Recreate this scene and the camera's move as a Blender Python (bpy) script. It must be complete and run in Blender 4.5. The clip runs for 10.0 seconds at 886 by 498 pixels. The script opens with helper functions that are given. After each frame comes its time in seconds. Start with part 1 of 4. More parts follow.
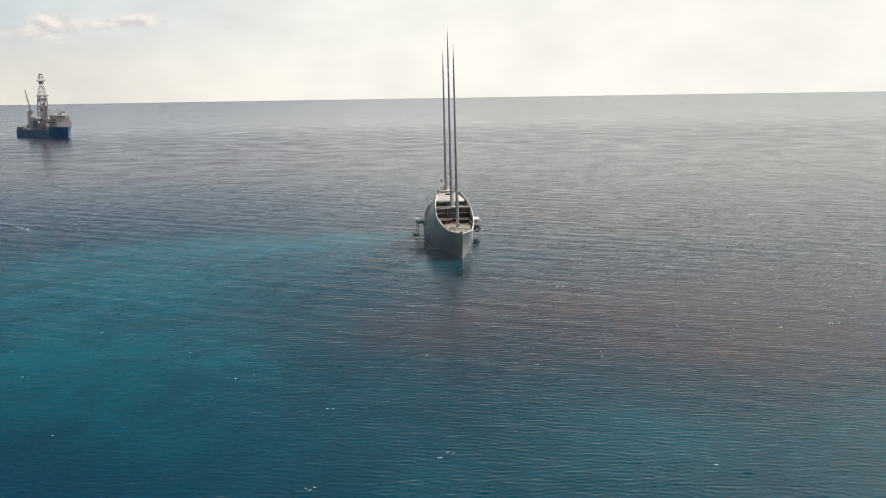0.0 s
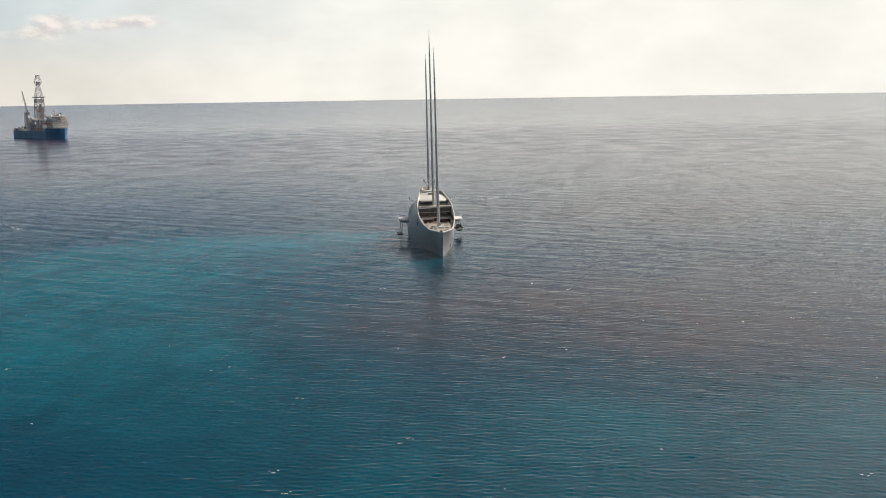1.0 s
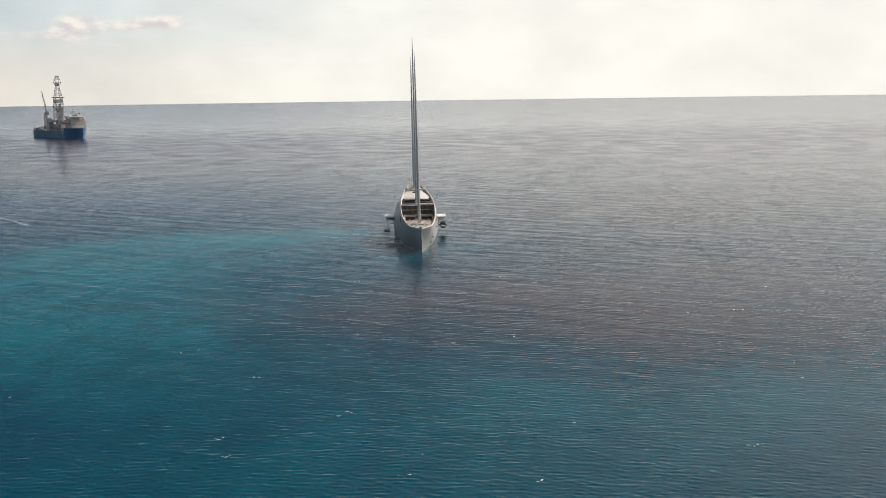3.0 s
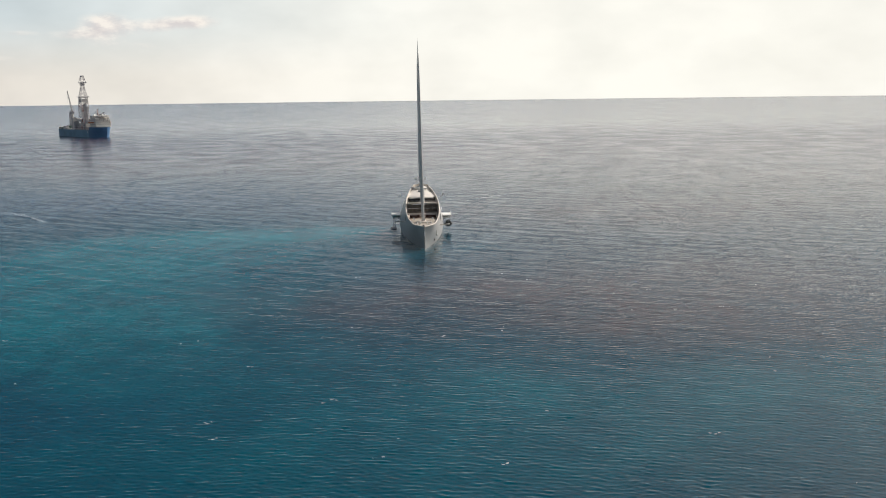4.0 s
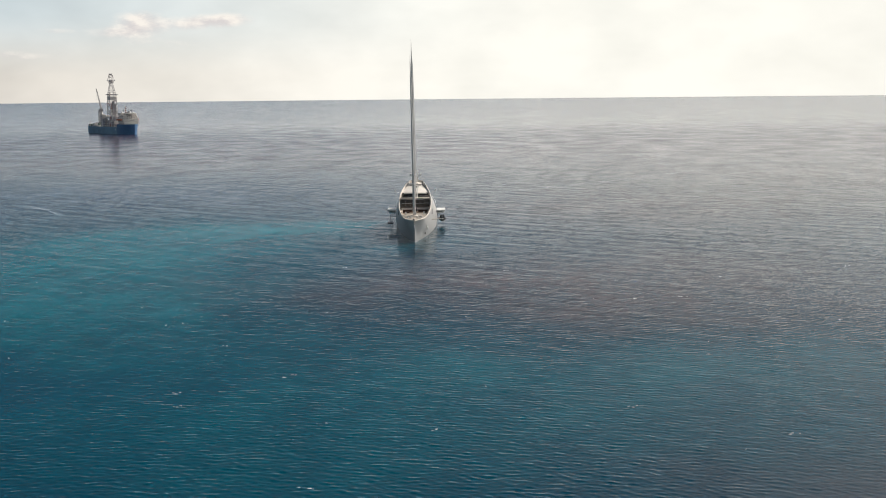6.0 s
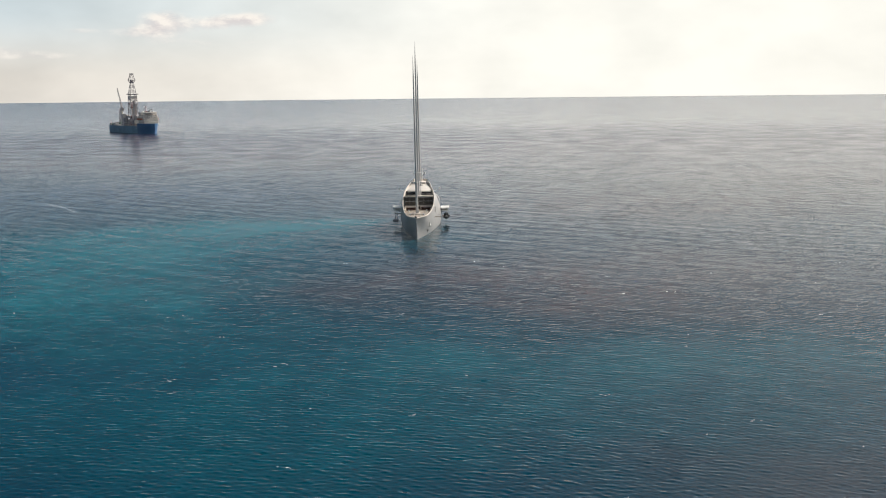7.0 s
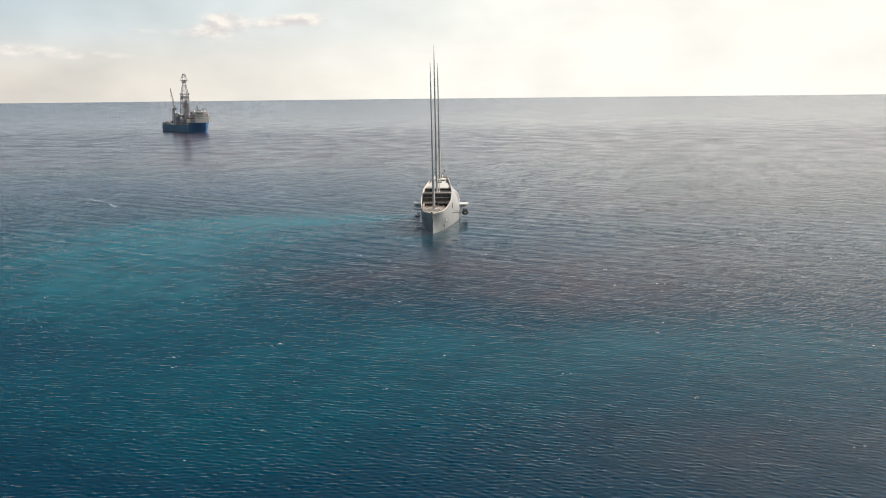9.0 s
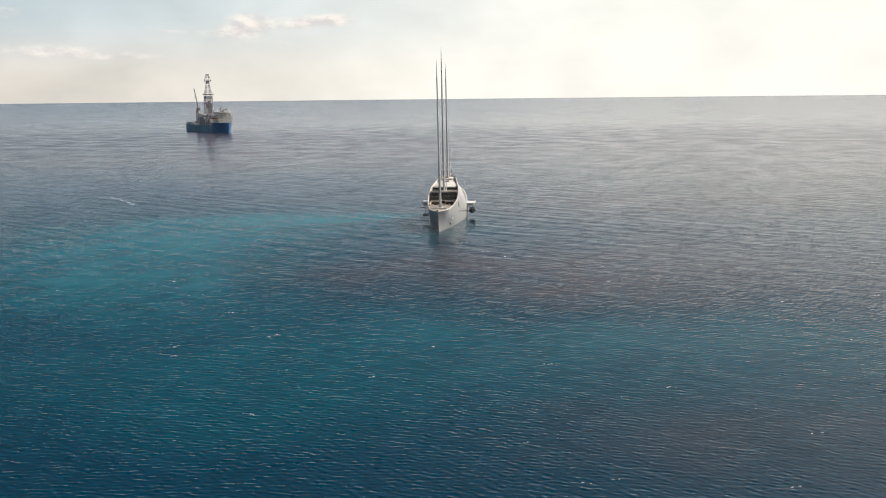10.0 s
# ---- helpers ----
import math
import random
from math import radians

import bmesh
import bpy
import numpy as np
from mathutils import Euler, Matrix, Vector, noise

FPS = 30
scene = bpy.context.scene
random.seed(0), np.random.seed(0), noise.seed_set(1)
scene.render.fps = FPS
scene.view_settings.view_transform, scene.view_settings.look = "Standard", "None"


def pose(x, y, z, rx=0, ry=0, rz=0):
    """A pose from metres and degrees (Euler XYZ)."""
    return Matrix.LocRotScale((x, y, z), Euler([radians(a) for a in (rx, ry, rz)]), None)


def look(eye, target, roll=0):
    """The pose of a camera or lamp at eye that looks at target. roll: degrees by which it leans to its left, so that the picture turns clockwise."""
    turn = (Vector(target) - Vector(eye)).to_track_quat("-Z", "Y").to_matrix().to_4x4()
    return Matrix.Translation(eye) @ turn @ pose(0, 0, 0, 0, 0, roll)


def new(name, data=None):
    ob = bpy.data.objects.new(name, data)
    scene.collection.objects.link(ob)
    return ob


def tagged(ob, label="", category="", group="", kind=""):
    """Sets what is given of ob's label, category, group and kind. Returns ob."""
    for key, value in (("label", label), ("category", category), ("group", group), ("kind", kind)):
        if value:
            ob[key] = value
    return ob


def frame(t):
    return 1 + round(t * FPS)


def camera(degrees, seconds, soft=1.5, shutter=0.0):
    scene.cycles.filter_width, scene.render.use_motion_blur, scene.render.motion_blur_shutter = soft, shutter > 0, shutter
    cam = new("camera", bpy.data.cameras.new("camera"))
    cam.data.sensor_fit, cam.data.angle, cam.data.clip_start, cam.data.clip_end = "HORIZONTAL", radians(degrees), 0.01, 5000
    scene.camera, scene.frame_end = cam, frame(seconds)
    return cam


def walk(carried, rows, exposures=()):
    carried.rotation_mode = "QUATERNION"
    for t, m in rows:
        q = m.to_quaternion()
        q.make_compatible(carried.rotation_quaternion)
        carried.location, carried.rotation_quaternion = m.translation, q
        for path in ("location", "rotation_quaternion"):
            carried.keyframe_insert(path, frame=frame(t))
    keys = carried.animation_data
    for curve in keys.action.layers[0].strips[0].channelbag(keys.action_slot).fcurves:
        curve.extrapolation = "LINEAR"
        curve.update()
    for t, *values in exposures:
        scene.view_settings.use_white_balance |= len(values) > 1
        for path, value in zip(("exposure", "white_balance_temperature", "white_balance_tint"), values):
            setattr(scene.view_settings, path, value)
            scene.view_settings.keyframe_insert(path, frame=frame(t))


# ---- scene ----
cam = camera(46.1, 10.0, 1.0)
EXPOSURE = 0.0
PATH = [
    (0, (-44.877, -440.53, 69.996), (-44.713, -438.559, 69.702), -0.9),
    (0.5, (-41.368, -445.838, 70.055), (-41.203, -443.866, 69.762), -0.9),
    (1, (-37.734, -451.182, 70.133), (-37.568, -449.21, 69.841), -0.9),
    (1.5, (-33.812, -456.612, 70.223), (-33.645, -454.64, 69.931), -0.9),
    (2, (-29.564, -462.143, 70.322), (-29.404, -460.171, 70.032), -0.8),
    (2.5, (-25.045, -467.774, 70.445), (-24.899, -465.801, 70.155), -0.8),
    (4, (-10.865, -484.962, 71.133), (-10.786, -482.984, 70.843), -0.7),
    (4.5, (-6.061, -490.675, 71.238), (-6.0, -488.697, 70.947), -0.7),
    (5, (-1.2, -496.342, 71.335), (-1.152, -494.364, 71.043), -0.7),
    (5.5, (3.703, -501.96, 71.454), (3.738, -499.982, 71.162), -0.6),
    (7, (18.416, -518.656, 72.076), (18.395, -516.678, 71.782), -0.6),
    (7.5, (23.388, -524.177, 72.201), (23.339, -522.199, 71.908), -0.6),
    (8, (28.468, -529.663, 72.3), (28.392, -527.686, 72.006), -0.6),
    (8.5, (33.706, -535.123, 72.392), (33.608, -533.148, 72.098), -0.6),
    (9, (39.103, -540.559, 72.472), (38.979, -538.584, 72.178), -0.6),
    (9.5, (44.652, -545.977, 72.537), (44.503, -544.005, 72.243), -0.6),
    (10, (50.288, -551.387, 72.6), (50.116, -549.416, 72.307), -0.6),
]
walk(cam, [(t, look(eye, target, roll)) for t, eye, target, roll in PATH], [(0.0, EXPOSURE - 0.06), (10.0, EXPOSURE + 0.04)])

# ---- light ----
SUN_AZ, SUN_EL = 49.0, 38.0
world = bpy.data.worlds.new("sky")
scene.world = world
world.use_nodes = True


def sky_world():
    """Clear hazy sky with a bank of small clouds low over the horizon."""
    nt = world.node_tree
    nt.nodes.clear()
    N, L = nt.nodes.new, nt.links.new
    out, bg = N("ShaderNodeOutputWorld"), N("ShaderNodeBackground")
    sky = N("ShaderNodeTexSky")
    sky.sky_type, sky.sun_disc = "NISHITA", False
    sky.sun_elevation, sky.sun_rotation = radians(SUN_EL), radians(SUN_AZ)
    sky.altitude, sky.air_density, sky.dust_density, sky.ozone_density = 0, 1.0, 0.7, 1.2
    co, sep = N("ShaderNodeTexCoord"), N("ShaderNodeSeparateXYZ")
    L(co.outputs["Generated"], sep.inputs[0])

    def m(op, a, b=None, c=None):
        n = N("ShaderNodeMath")
        n.operation = op
        for i, v in enumerate((a, b, c)):
            if v is None:
                continue
            if isinstance(v, (int, float)):
                n.inputs[i].default_value = v
            else:
                L(v, n.inputs[i])
        return n.outputs[0]

    az = m("MULTIPLY", m("ARCTAN2", sep.outputs[0], sep.outputs[1]), 57.2958)
    el = m("MULTIPLY", m("ARCSINE", sep.outputs[2]), 57.2958)
    vec = N("ShaderNodeCombineXYZ")
    L(az, vec.inputs[0])
    L(m("MULTIPLY", el, 1.9), vec.inputs[1])

    def noise_of(scale, detail, rough=0.55, off=0.0, shift=(0.0, 0.0)):
        n = N("ShaderNodeTexNoise")
        n.inputs["Scale"].default_value, n.inputs["Detail"].default_value, n.inputs["Roughness"].default_value = scale, detail, rough
        add = N("ShaderNodeVectorMath")
        add.inputs[1].default_value = (off + shift[0], off * 0.7 + shift[1], off * 0.3)
        L(vec.outputs[0], add.inputs[0])
        L(add.outputs[0], n.inputs["Vector"])
        return n.outputs["Fac"]

    puff, wisp = noise_of(0.8, 8, 0.6), noise_of(0.16, 4, 0.5, 7.0)

    def clump(a, e, wa, we, k=1.0):
        """A soft oval in the sky at azimuth a and elevation e (degrees)."""
        d2 = m("ADD", m("POWER", m("MULTIPLY", m("SUBTRACT", az, a), 1 / wa), 2.0), m("POWER", m("MULTIPLY", m("SUBTRACT", el, e), 1 / we), 2.0))
        return m("MULTIPLY", m("EXPONENT", m("MULTIPLY", d2, -1.0)), k)

    heaps = tops = None
    for c in ((-15.3, 4.00, 1.3, 0.60, 1.1), (-16.3, 3.35, 2.3, 0.38, 0.8), (-12.7, 3.85, 1.6, 0.46, 0.85), (-10.6, 4.05, 1.7, 0.44, 0.95), (-13.2, 2.80, 4.0, 0.30, 0.55),
              (-17.2, 5.6, 2.4, 0.5, 1.5), (-25.4, 2.45, 3.4, 0.42, 0.85), (-27.6, 4.3, 1.6, 0.4, 0.8), (-21.5, 2.1, 3.6, 0.35, 0.6),
              (-31.0, 3.4, 2.8, 0.6, 0.9), (-19.6, 3.4, 1.3, 0.2, 0.6), (-7.5, 2.9, 2.5, 0.25, 0.4)):
        b = clump(*c)
        top = m("MULTIPLY", b, m("MULTIPLY", m("SUBTRACT", el, c[1]), 1 / c[3]))
        heaps, tops = (b, top) if heaps is None else (m("ADD", heaps, b), m("ADD", tops, top))
    ramp = N("ShaderNodeMapRange")
    ramp.interpolation_type = "SMOOTHSTEP"
    ramp.inputs["From Min"].default_value, ramp.inputs["From Max"].default_value = 0.32, 0.95
    L(m("MULTIPLY", m("ADD", puff, 0.30), heaps), ramp.inputs["Value"])
    # cloud colour: cream tops, mauve-grey undersides
    tone = N("ShaderNodeMapRange")
    tone.inputs["From Min"].default_value, tone.inputs["From Max"].default_value = -0.14, 0.12
    # lit from above and the sun's side: brighter where the heap thins that way
    crown = m("MULTIPLY", m("DIVIDE", tops, m("ADD", heaps, 0.05)), 0.16)
    L(m("ADD", crown, m("SUBTRACT", puff, noise_of(0.8, 8, 0.6, 0.0, (0.34, 0.5)))), tone.inputs["Value"])
    ccol = N("ShaderNodeMix")
    ccol.data_type = "RGBA"
    ccol.inputs["A"].default_value, ccol.inputs["B"].default_value = (CLOUD * 0.74, CLOUD * 0.69, CLOUD * 0.68, 1), (CLOUD * 1.02, CLOUD * 0.95, CLOUD * 0.87, 1)
    L(tone.outputs[0], ccol.inputs["Factor"])
    # thin haze near the horizon, thicker to the sun's side
    veil = N("ShaderNodeMix")
    veil.data_type = "RGBA"
    veil.inputs["B"].default_value = (HAZE * 1.02, HAZE * 0.97, HAZE * 0.88, 1)
    high = N("ShaderNodeMix")
    high.data_type = "RGBA"
    toward = N("ShaderNodeVectorMath")
    toward.operation = "DOT_PRODUCT"
    toward.inputs[1].default_value = (math.sin(radians(SUN_AZ)) * math.cos(radians(SUN_EL)), math.cos(radians(SUN_AZ)) * math.cos(radians(SUN_EL)), math.sin(radians(SUN_EL)))
    L(co.outputs["Generated"], toward.inputs[0])
    near_sun = m("POWER", m("MAXIMUM", toward.outputs["Value"], 0.0), 7.0)
    vc = N("ShaderNodeMix")
    vc.data_type = "RGBA"
    vc.inputs["A"].default_value, vc.inputs["B"].default_value = (VEIL * 0.16, VEIL * 0.23, VEIL * 0.30, 1), (VEIL * 3.8, VEIL * 3.3, VEIL * 2.9, 1)
    L(near_sun, vc.inputs["Factor"])
    L(vc.outputs[2], high.inputs["B"])
    L(sky.outputs[0], high.inputs["A"])
    L(m("ADD", 0.6, m("MULTIPLY", noise_of(0.035, 4, 0.55, 11.0), 0.45)), high.inputs["Factor"])
    L(high.outputs[2], veil.inputs["A"])
    side = N("ShaderNodeMapRange")
    side.interpolation_type = "SMOOTHSTEP"
    side.inputs["From Min"].default_value, side.inputs["From Max"].default_value = -30.0, 8.0
    side.inputs["To Min"].default_value, side.inputs["To Max"].default_value = 0.0, 1.0
    L(az, side.inputs["Value"])
    lowr = N("ShaderNodeMapRange")
    lowr.interpolation_type = "SMOOTHSTEP"
    lowr.inputs["From Min"].default_value, lowr.inputs["From Max"].default_value = 4.6, 24.0
    lowr.inputs["To Min"].default_value, lowr.inputs["To Max"].default_value = 1.0, 0.0
    steep = m("ADD", 1.0, m("MULTIPLY", m("SUBTRACT", 1.0, side.outputs[0]), 1.2))
    L(m("ADD", 4.6, m("MULTIPLY", m("SUBTRACT", el, 4.6), steep)), lowr.inputs["Value"])
    low = lowr.outputs[0]
    hz = m("MULTIPLY", low, m("ADD", 0.74, m("ADD", m("MULTIPLY", side.outputs[0], 0.24), m("MULTIPLY", m("SUBTRACT", wisp, 0.5), 0.5))))
    glow = N("ShaderNodeMix")
    glow.data_type = "RGBA"
    glow.inputs["A"].default_value, glow.inputs["B"].default_value = (HAZE * 0.86, HAZE * 0.80, HAZE * 0.74, 1), (HAZE * 1.01, HAZE * 0.99, HAZE * 0.91, 1)
    L(side.outputs[0], glow.inputs["Factor"])
    rise = N("ShaderNodeMapRange")
    rise.interpolation_type = "SMOOTHSTEP"
    rise.inputs["From Min"].default_value, rise.inputs["From Max"].default_value = 0.8, 4.6
    L(el, rise.inputs["Value"])
    cool = N("ShaderNodeMix")
    cool.data_type = "RGBA"
    cool.inputs["A"].default_value, cool.inputs["B"].default_value = (HAZE * 0.92, HAZE * 0.855, HAZE * 0.77, 1), (HAZE * 0.70, HAZE * 0.80, HAZE * 0.84, 1)
    L(rise.outputs[0], cool.inputs["Factor"])
    L(cool.outputs[2], glow.inputs["A"])
    # the haze cools with height, save towards the sun
    airy = N("ShaderNodeMapRange")
    airy.interpolation_type = "SMOOTHSTEP"
    airy.inputs["From Min"].default_value, airy.inputs["From Max"].default_value = 4.4, 13.0
    L(el, airy.inputs["Value"])
    lofty = N("ShaderNodeMix")
    lofty.data_type = "RGBA"
    lofty.inputs["B"].default_value = (HAZE * 0.36, HAZE * 0.50, HAZE * 0.66, 1)
    warm = N("ShaderNodeMapRange")
    warm.interpolation_type = "SMOOTHSTEP"
    warm.inputs["From Min"].default_value, warm.inputs["From Max"].default_value = -14.0, 20.0
    warm.inputs["To Min"].default_value, warm.inputs["To Max"].default_value = 1.0, 0.2
    L(az, warm.inputs["Value"])
    L(m("MULTIPLY", airy.outputs[0], warm.outputs[0]), lofty.inputs["Factor"])
    L(glow.outputs[2], lofty.inputs["A"])
    L(lofty.outputs[2], veil.inputs["B"])
    cl = N("ShaderNodeClamp")
    L(hz, cl.inputs[0])
    L(cl.outputs[0], veil.inputs["Factor"])
    mixc = N("ShaderNodeMix")
    mixc.data_type = "RGBA"
    L(m("MULTIPLY", ramp.outputs[0], 0.9), mixc.inputs["Factor"])
    L(veil.outputs[2], mixc.inputs["A"])
    L(ccol.outputs[2], mixc.inputs["B"])
    L(mixc.outputs[2], bg.inputs[0])
    bg.inputs[1].default_value = 0.1
    L(bg.outputs[0], out.inputs[0])


CLOUD, HAZE, VEIL = 9.6, 10.2, 4.0
sky_world()
sun = new("sun", bpy.data.lights.new("sun", "SUN"))
sun.data.energy, sun.data.angle, sun.data.color = 5.0, radians(2.0), (1.0, 0.95, 0.88)
sa, se = radians(SUN_AZ), radians(SUN_EL)
sun.matrix_world = look((math.sin(sa) * math.cos(se) * 800, math.cos(sa) * math.cos(se) * 800, math.sin(se) * 800), (0, 0, 0))


# ---- materials ----
def mat(name, color, rough=0.5, metal=0.0, var=0.12, scale=0.6, bump=0.0, bscale=4.0, tint=None, spec=0.5):
    """Painted or worn surface: colour varied at two scales, with fine relief."""
    ma = bpy.data.materials.new(name)
    ma.use_nodes = True
    nt = ma.node_tree
    N, L = nt.nodes.new, nt.links.new
    bsdf = nt.nodes["Principled BSDF"]
    co = N("ShaderNodeTexCoord")
    n1, n2 = N("ShaderNodeTexNoise"), N("ShaderNodeTexNoise")
    n1.inputs["Scale"].default_value, n1.inputs["Detail"].default_value = scale, 4
    n2.inputs["Scale"].default_value, n2.inputs["Detail"].default_value = scale * 9, 3
    for n in (n1, n2):
        L(co.outputs["Object"], n.inputs["Vector"])
    avg = N("ShaderNodeMath")
    avg.operation = "MULTIPLY_ADD"
    avg.inputs[1].default_value = 0.35
    L(n2.outputs["Fac"], avg.inputs[0])
    sub = N("ShaderNodeMath")
    sub.operation, sub.inputs[1].default_value = "MULTIPLY", 0.65
    L(n1.outputs["Fac"], sub.inputs[0])
    L(sub.outputs[0], avg.inputs[2])
    mr = N("ShaderNodeMapRange")
    mr.inputs["From Min"].default_value, mr.inputs["From Max"].default_value = 0.3, 0.7
    L(avg.outputs[0], mr.inputs["Value"])
    mix = N("ShaderNodeMix")
    mix.data_type = "RGBA"
    lo = tint or tuple(c * (1 - 2 * var) for c in color)
    hi = tuple(min(1, c * (1 + var)) for c in color)
    mix.inputs["A"].default_value, mix.inputs["B"].default_value = (*lo, 1), (*hi, 1)
    L(mr.outputs[0], mix.inputs["Factor"])
    L(mix.outputs[2], bsdf.inputs["Base Color"])
    rr = N("ShaderNodeMapRange")
    rr.inputs["To Min"].default_value, rr.inputs["To Max"].default_value = max(0.02, rough - 0.08), min(1, rough + 0.08)
    L(n1.outputs["Fac"], rr.inputs["Value"])
    L(rr.outputs[0], bsdf.inputs["Roughness"])
    bsdf.inputs["Metallic"].default_value = metal
    bsdf.inputs["Specular IOR Level"].default_value = spec
    if bump:
        bp = N("ShaderNodeBump")
        bp.inputs["Strength"].default_value, bp.inputs["Distance"].default_value = bump, 0.05
        n3 = N("ShaderNodeTexNoise")
        n3.inputs["Scale"].default_value = bscale
        L(co.outputs["Object"], n3.inputs["Vector"])
        L(n3.outputs["Fac"], bp.inputs["Height"])
        L(bp.outputs[0], bsdf.inputs["Normal"])
    return ma


def glass_dark(name, color=(0.02, 0.022, 0.025)):
    """Tinted glazing with a dim room behind it."""
    ma = bpy.data.materials.new(name)
    ma.use_nodes = True
    b = ma.node_tree.nodes["Principled BSDF"]
    b.inputs["Base Color"].default_value = (*color, 1)
    b.inputs["Roughness"].default_value = 0.08
    b.inputs["IOR"].default_value = 1.5
    return ma


M_HULL = mat("silver_hull_paint", (0.49, 0.48, 0.465), 0.36, 0.1, 0.06, 0.12)
M_RIM = mat("pale_rim_paint", (0.72, 0.65, 0.58), 0.45, 0, 0.06, 0.2)
M_ROOF = mat("pale_roof_paint", (0.78, 0.73, 0.66), 0.5, 0, 0.08, 0.15)
M_TEAK = mat("sun_bleached_teak", (0.40, 0.345, 0.285), 0.7, 0, 0.16, 0.5, 0.3, 8)
M_TEAK_MID = mat("weathered_teak", (0.26, 0.20, 0.15), 0.7, 0, 0.2, 0.5, 0.3, 8)
M_TEAK_DARK = mat("oiled_teak", (0.20, 0.125, 0.075), 0.6, 0, 0.25, 0.6, 0.3, 8)
M_MAST = mat("grey_mast_paint", (0.52, 0.51, 0.50), 0.22, 0.15, 0.05, 0.15)
M_WHITE = mat("white_paint", (0.80, 0.79, 0.76), 0.4, 0, 0.05, 0.4)
M_GLASS = glass_dark("tinted_glass")
M_HOUSEGLASS = glass_dark("pale_house_glass", (0.52, 0.50, 0.48))
M_BRONZE = glass_dark("bronze_glass", (0.055, 0.046, 0.04))
M_SMOKE = glass_dark("smoked_glass", (0.12, 0.125, 0.13))
M_BLACK = mat("black_rubber", (0.018, 0.018, 0.02), 0.6, 0, 0.3, 1.5)
M_STEEL = mat("brushed_steel", (0.55, 0.55, 0.56), 0.35, 0.9, 0.08, 2.0)
M_CUSHION = mat("dark_brown_cushion", (0.065, 0.035, 0.028), 0.9, 0, 0.2, 2.0)
M_BOOT = mat("dark_boot_paint", (0.05, 0.055, 0.06), 0.5, 0, 0.2, 0.3)
# drill ship colours are lightened to carry the haze of distance
M_DBLUE = mat("blue_ship_paint", (0.075, 0.19, 0.36), 0.5, 0, 0.14, 0.06)
M_LBLUE = mat("hazed_blue_ship_paint", (0.17, 0.32, 0.44), 0.6, 0, 0.2, 0.05)
M_CREAM = mat("cream_house_paint", (0.84, 0.78, 0.71), 0.6, 0, 0.12, 0.08)
M_DERRICK = mat("grey_derrick_steel", (0.66, 0.62, 0.61), 0.6, 0.1, 0.2, 0.1)
M_RIGGREY = mat("weathered_grey_steel", (0.46, 0.44, 0.45), 0.65, 0.1, 0.3, 0.12)
M_RED = mat("red_module_paint", (0.36, 0.15, 0.12), 0.6, 0, 0.25, 0.15)
M_GREEN = mat("green_deck_paint", (0.10, 0.17, 0.14), 0.7, 0, 0.2, 0.1)
M_ORANGE = mat("orange_lifeboat_paint", (0.62, 0.17, 0.04), 0.5, 0, 0.1, 0.3)
M_FOAM = mat("sea_foam", (0.80, 0.82, 0.82), 0.8, 0, 0.1, 2.0)


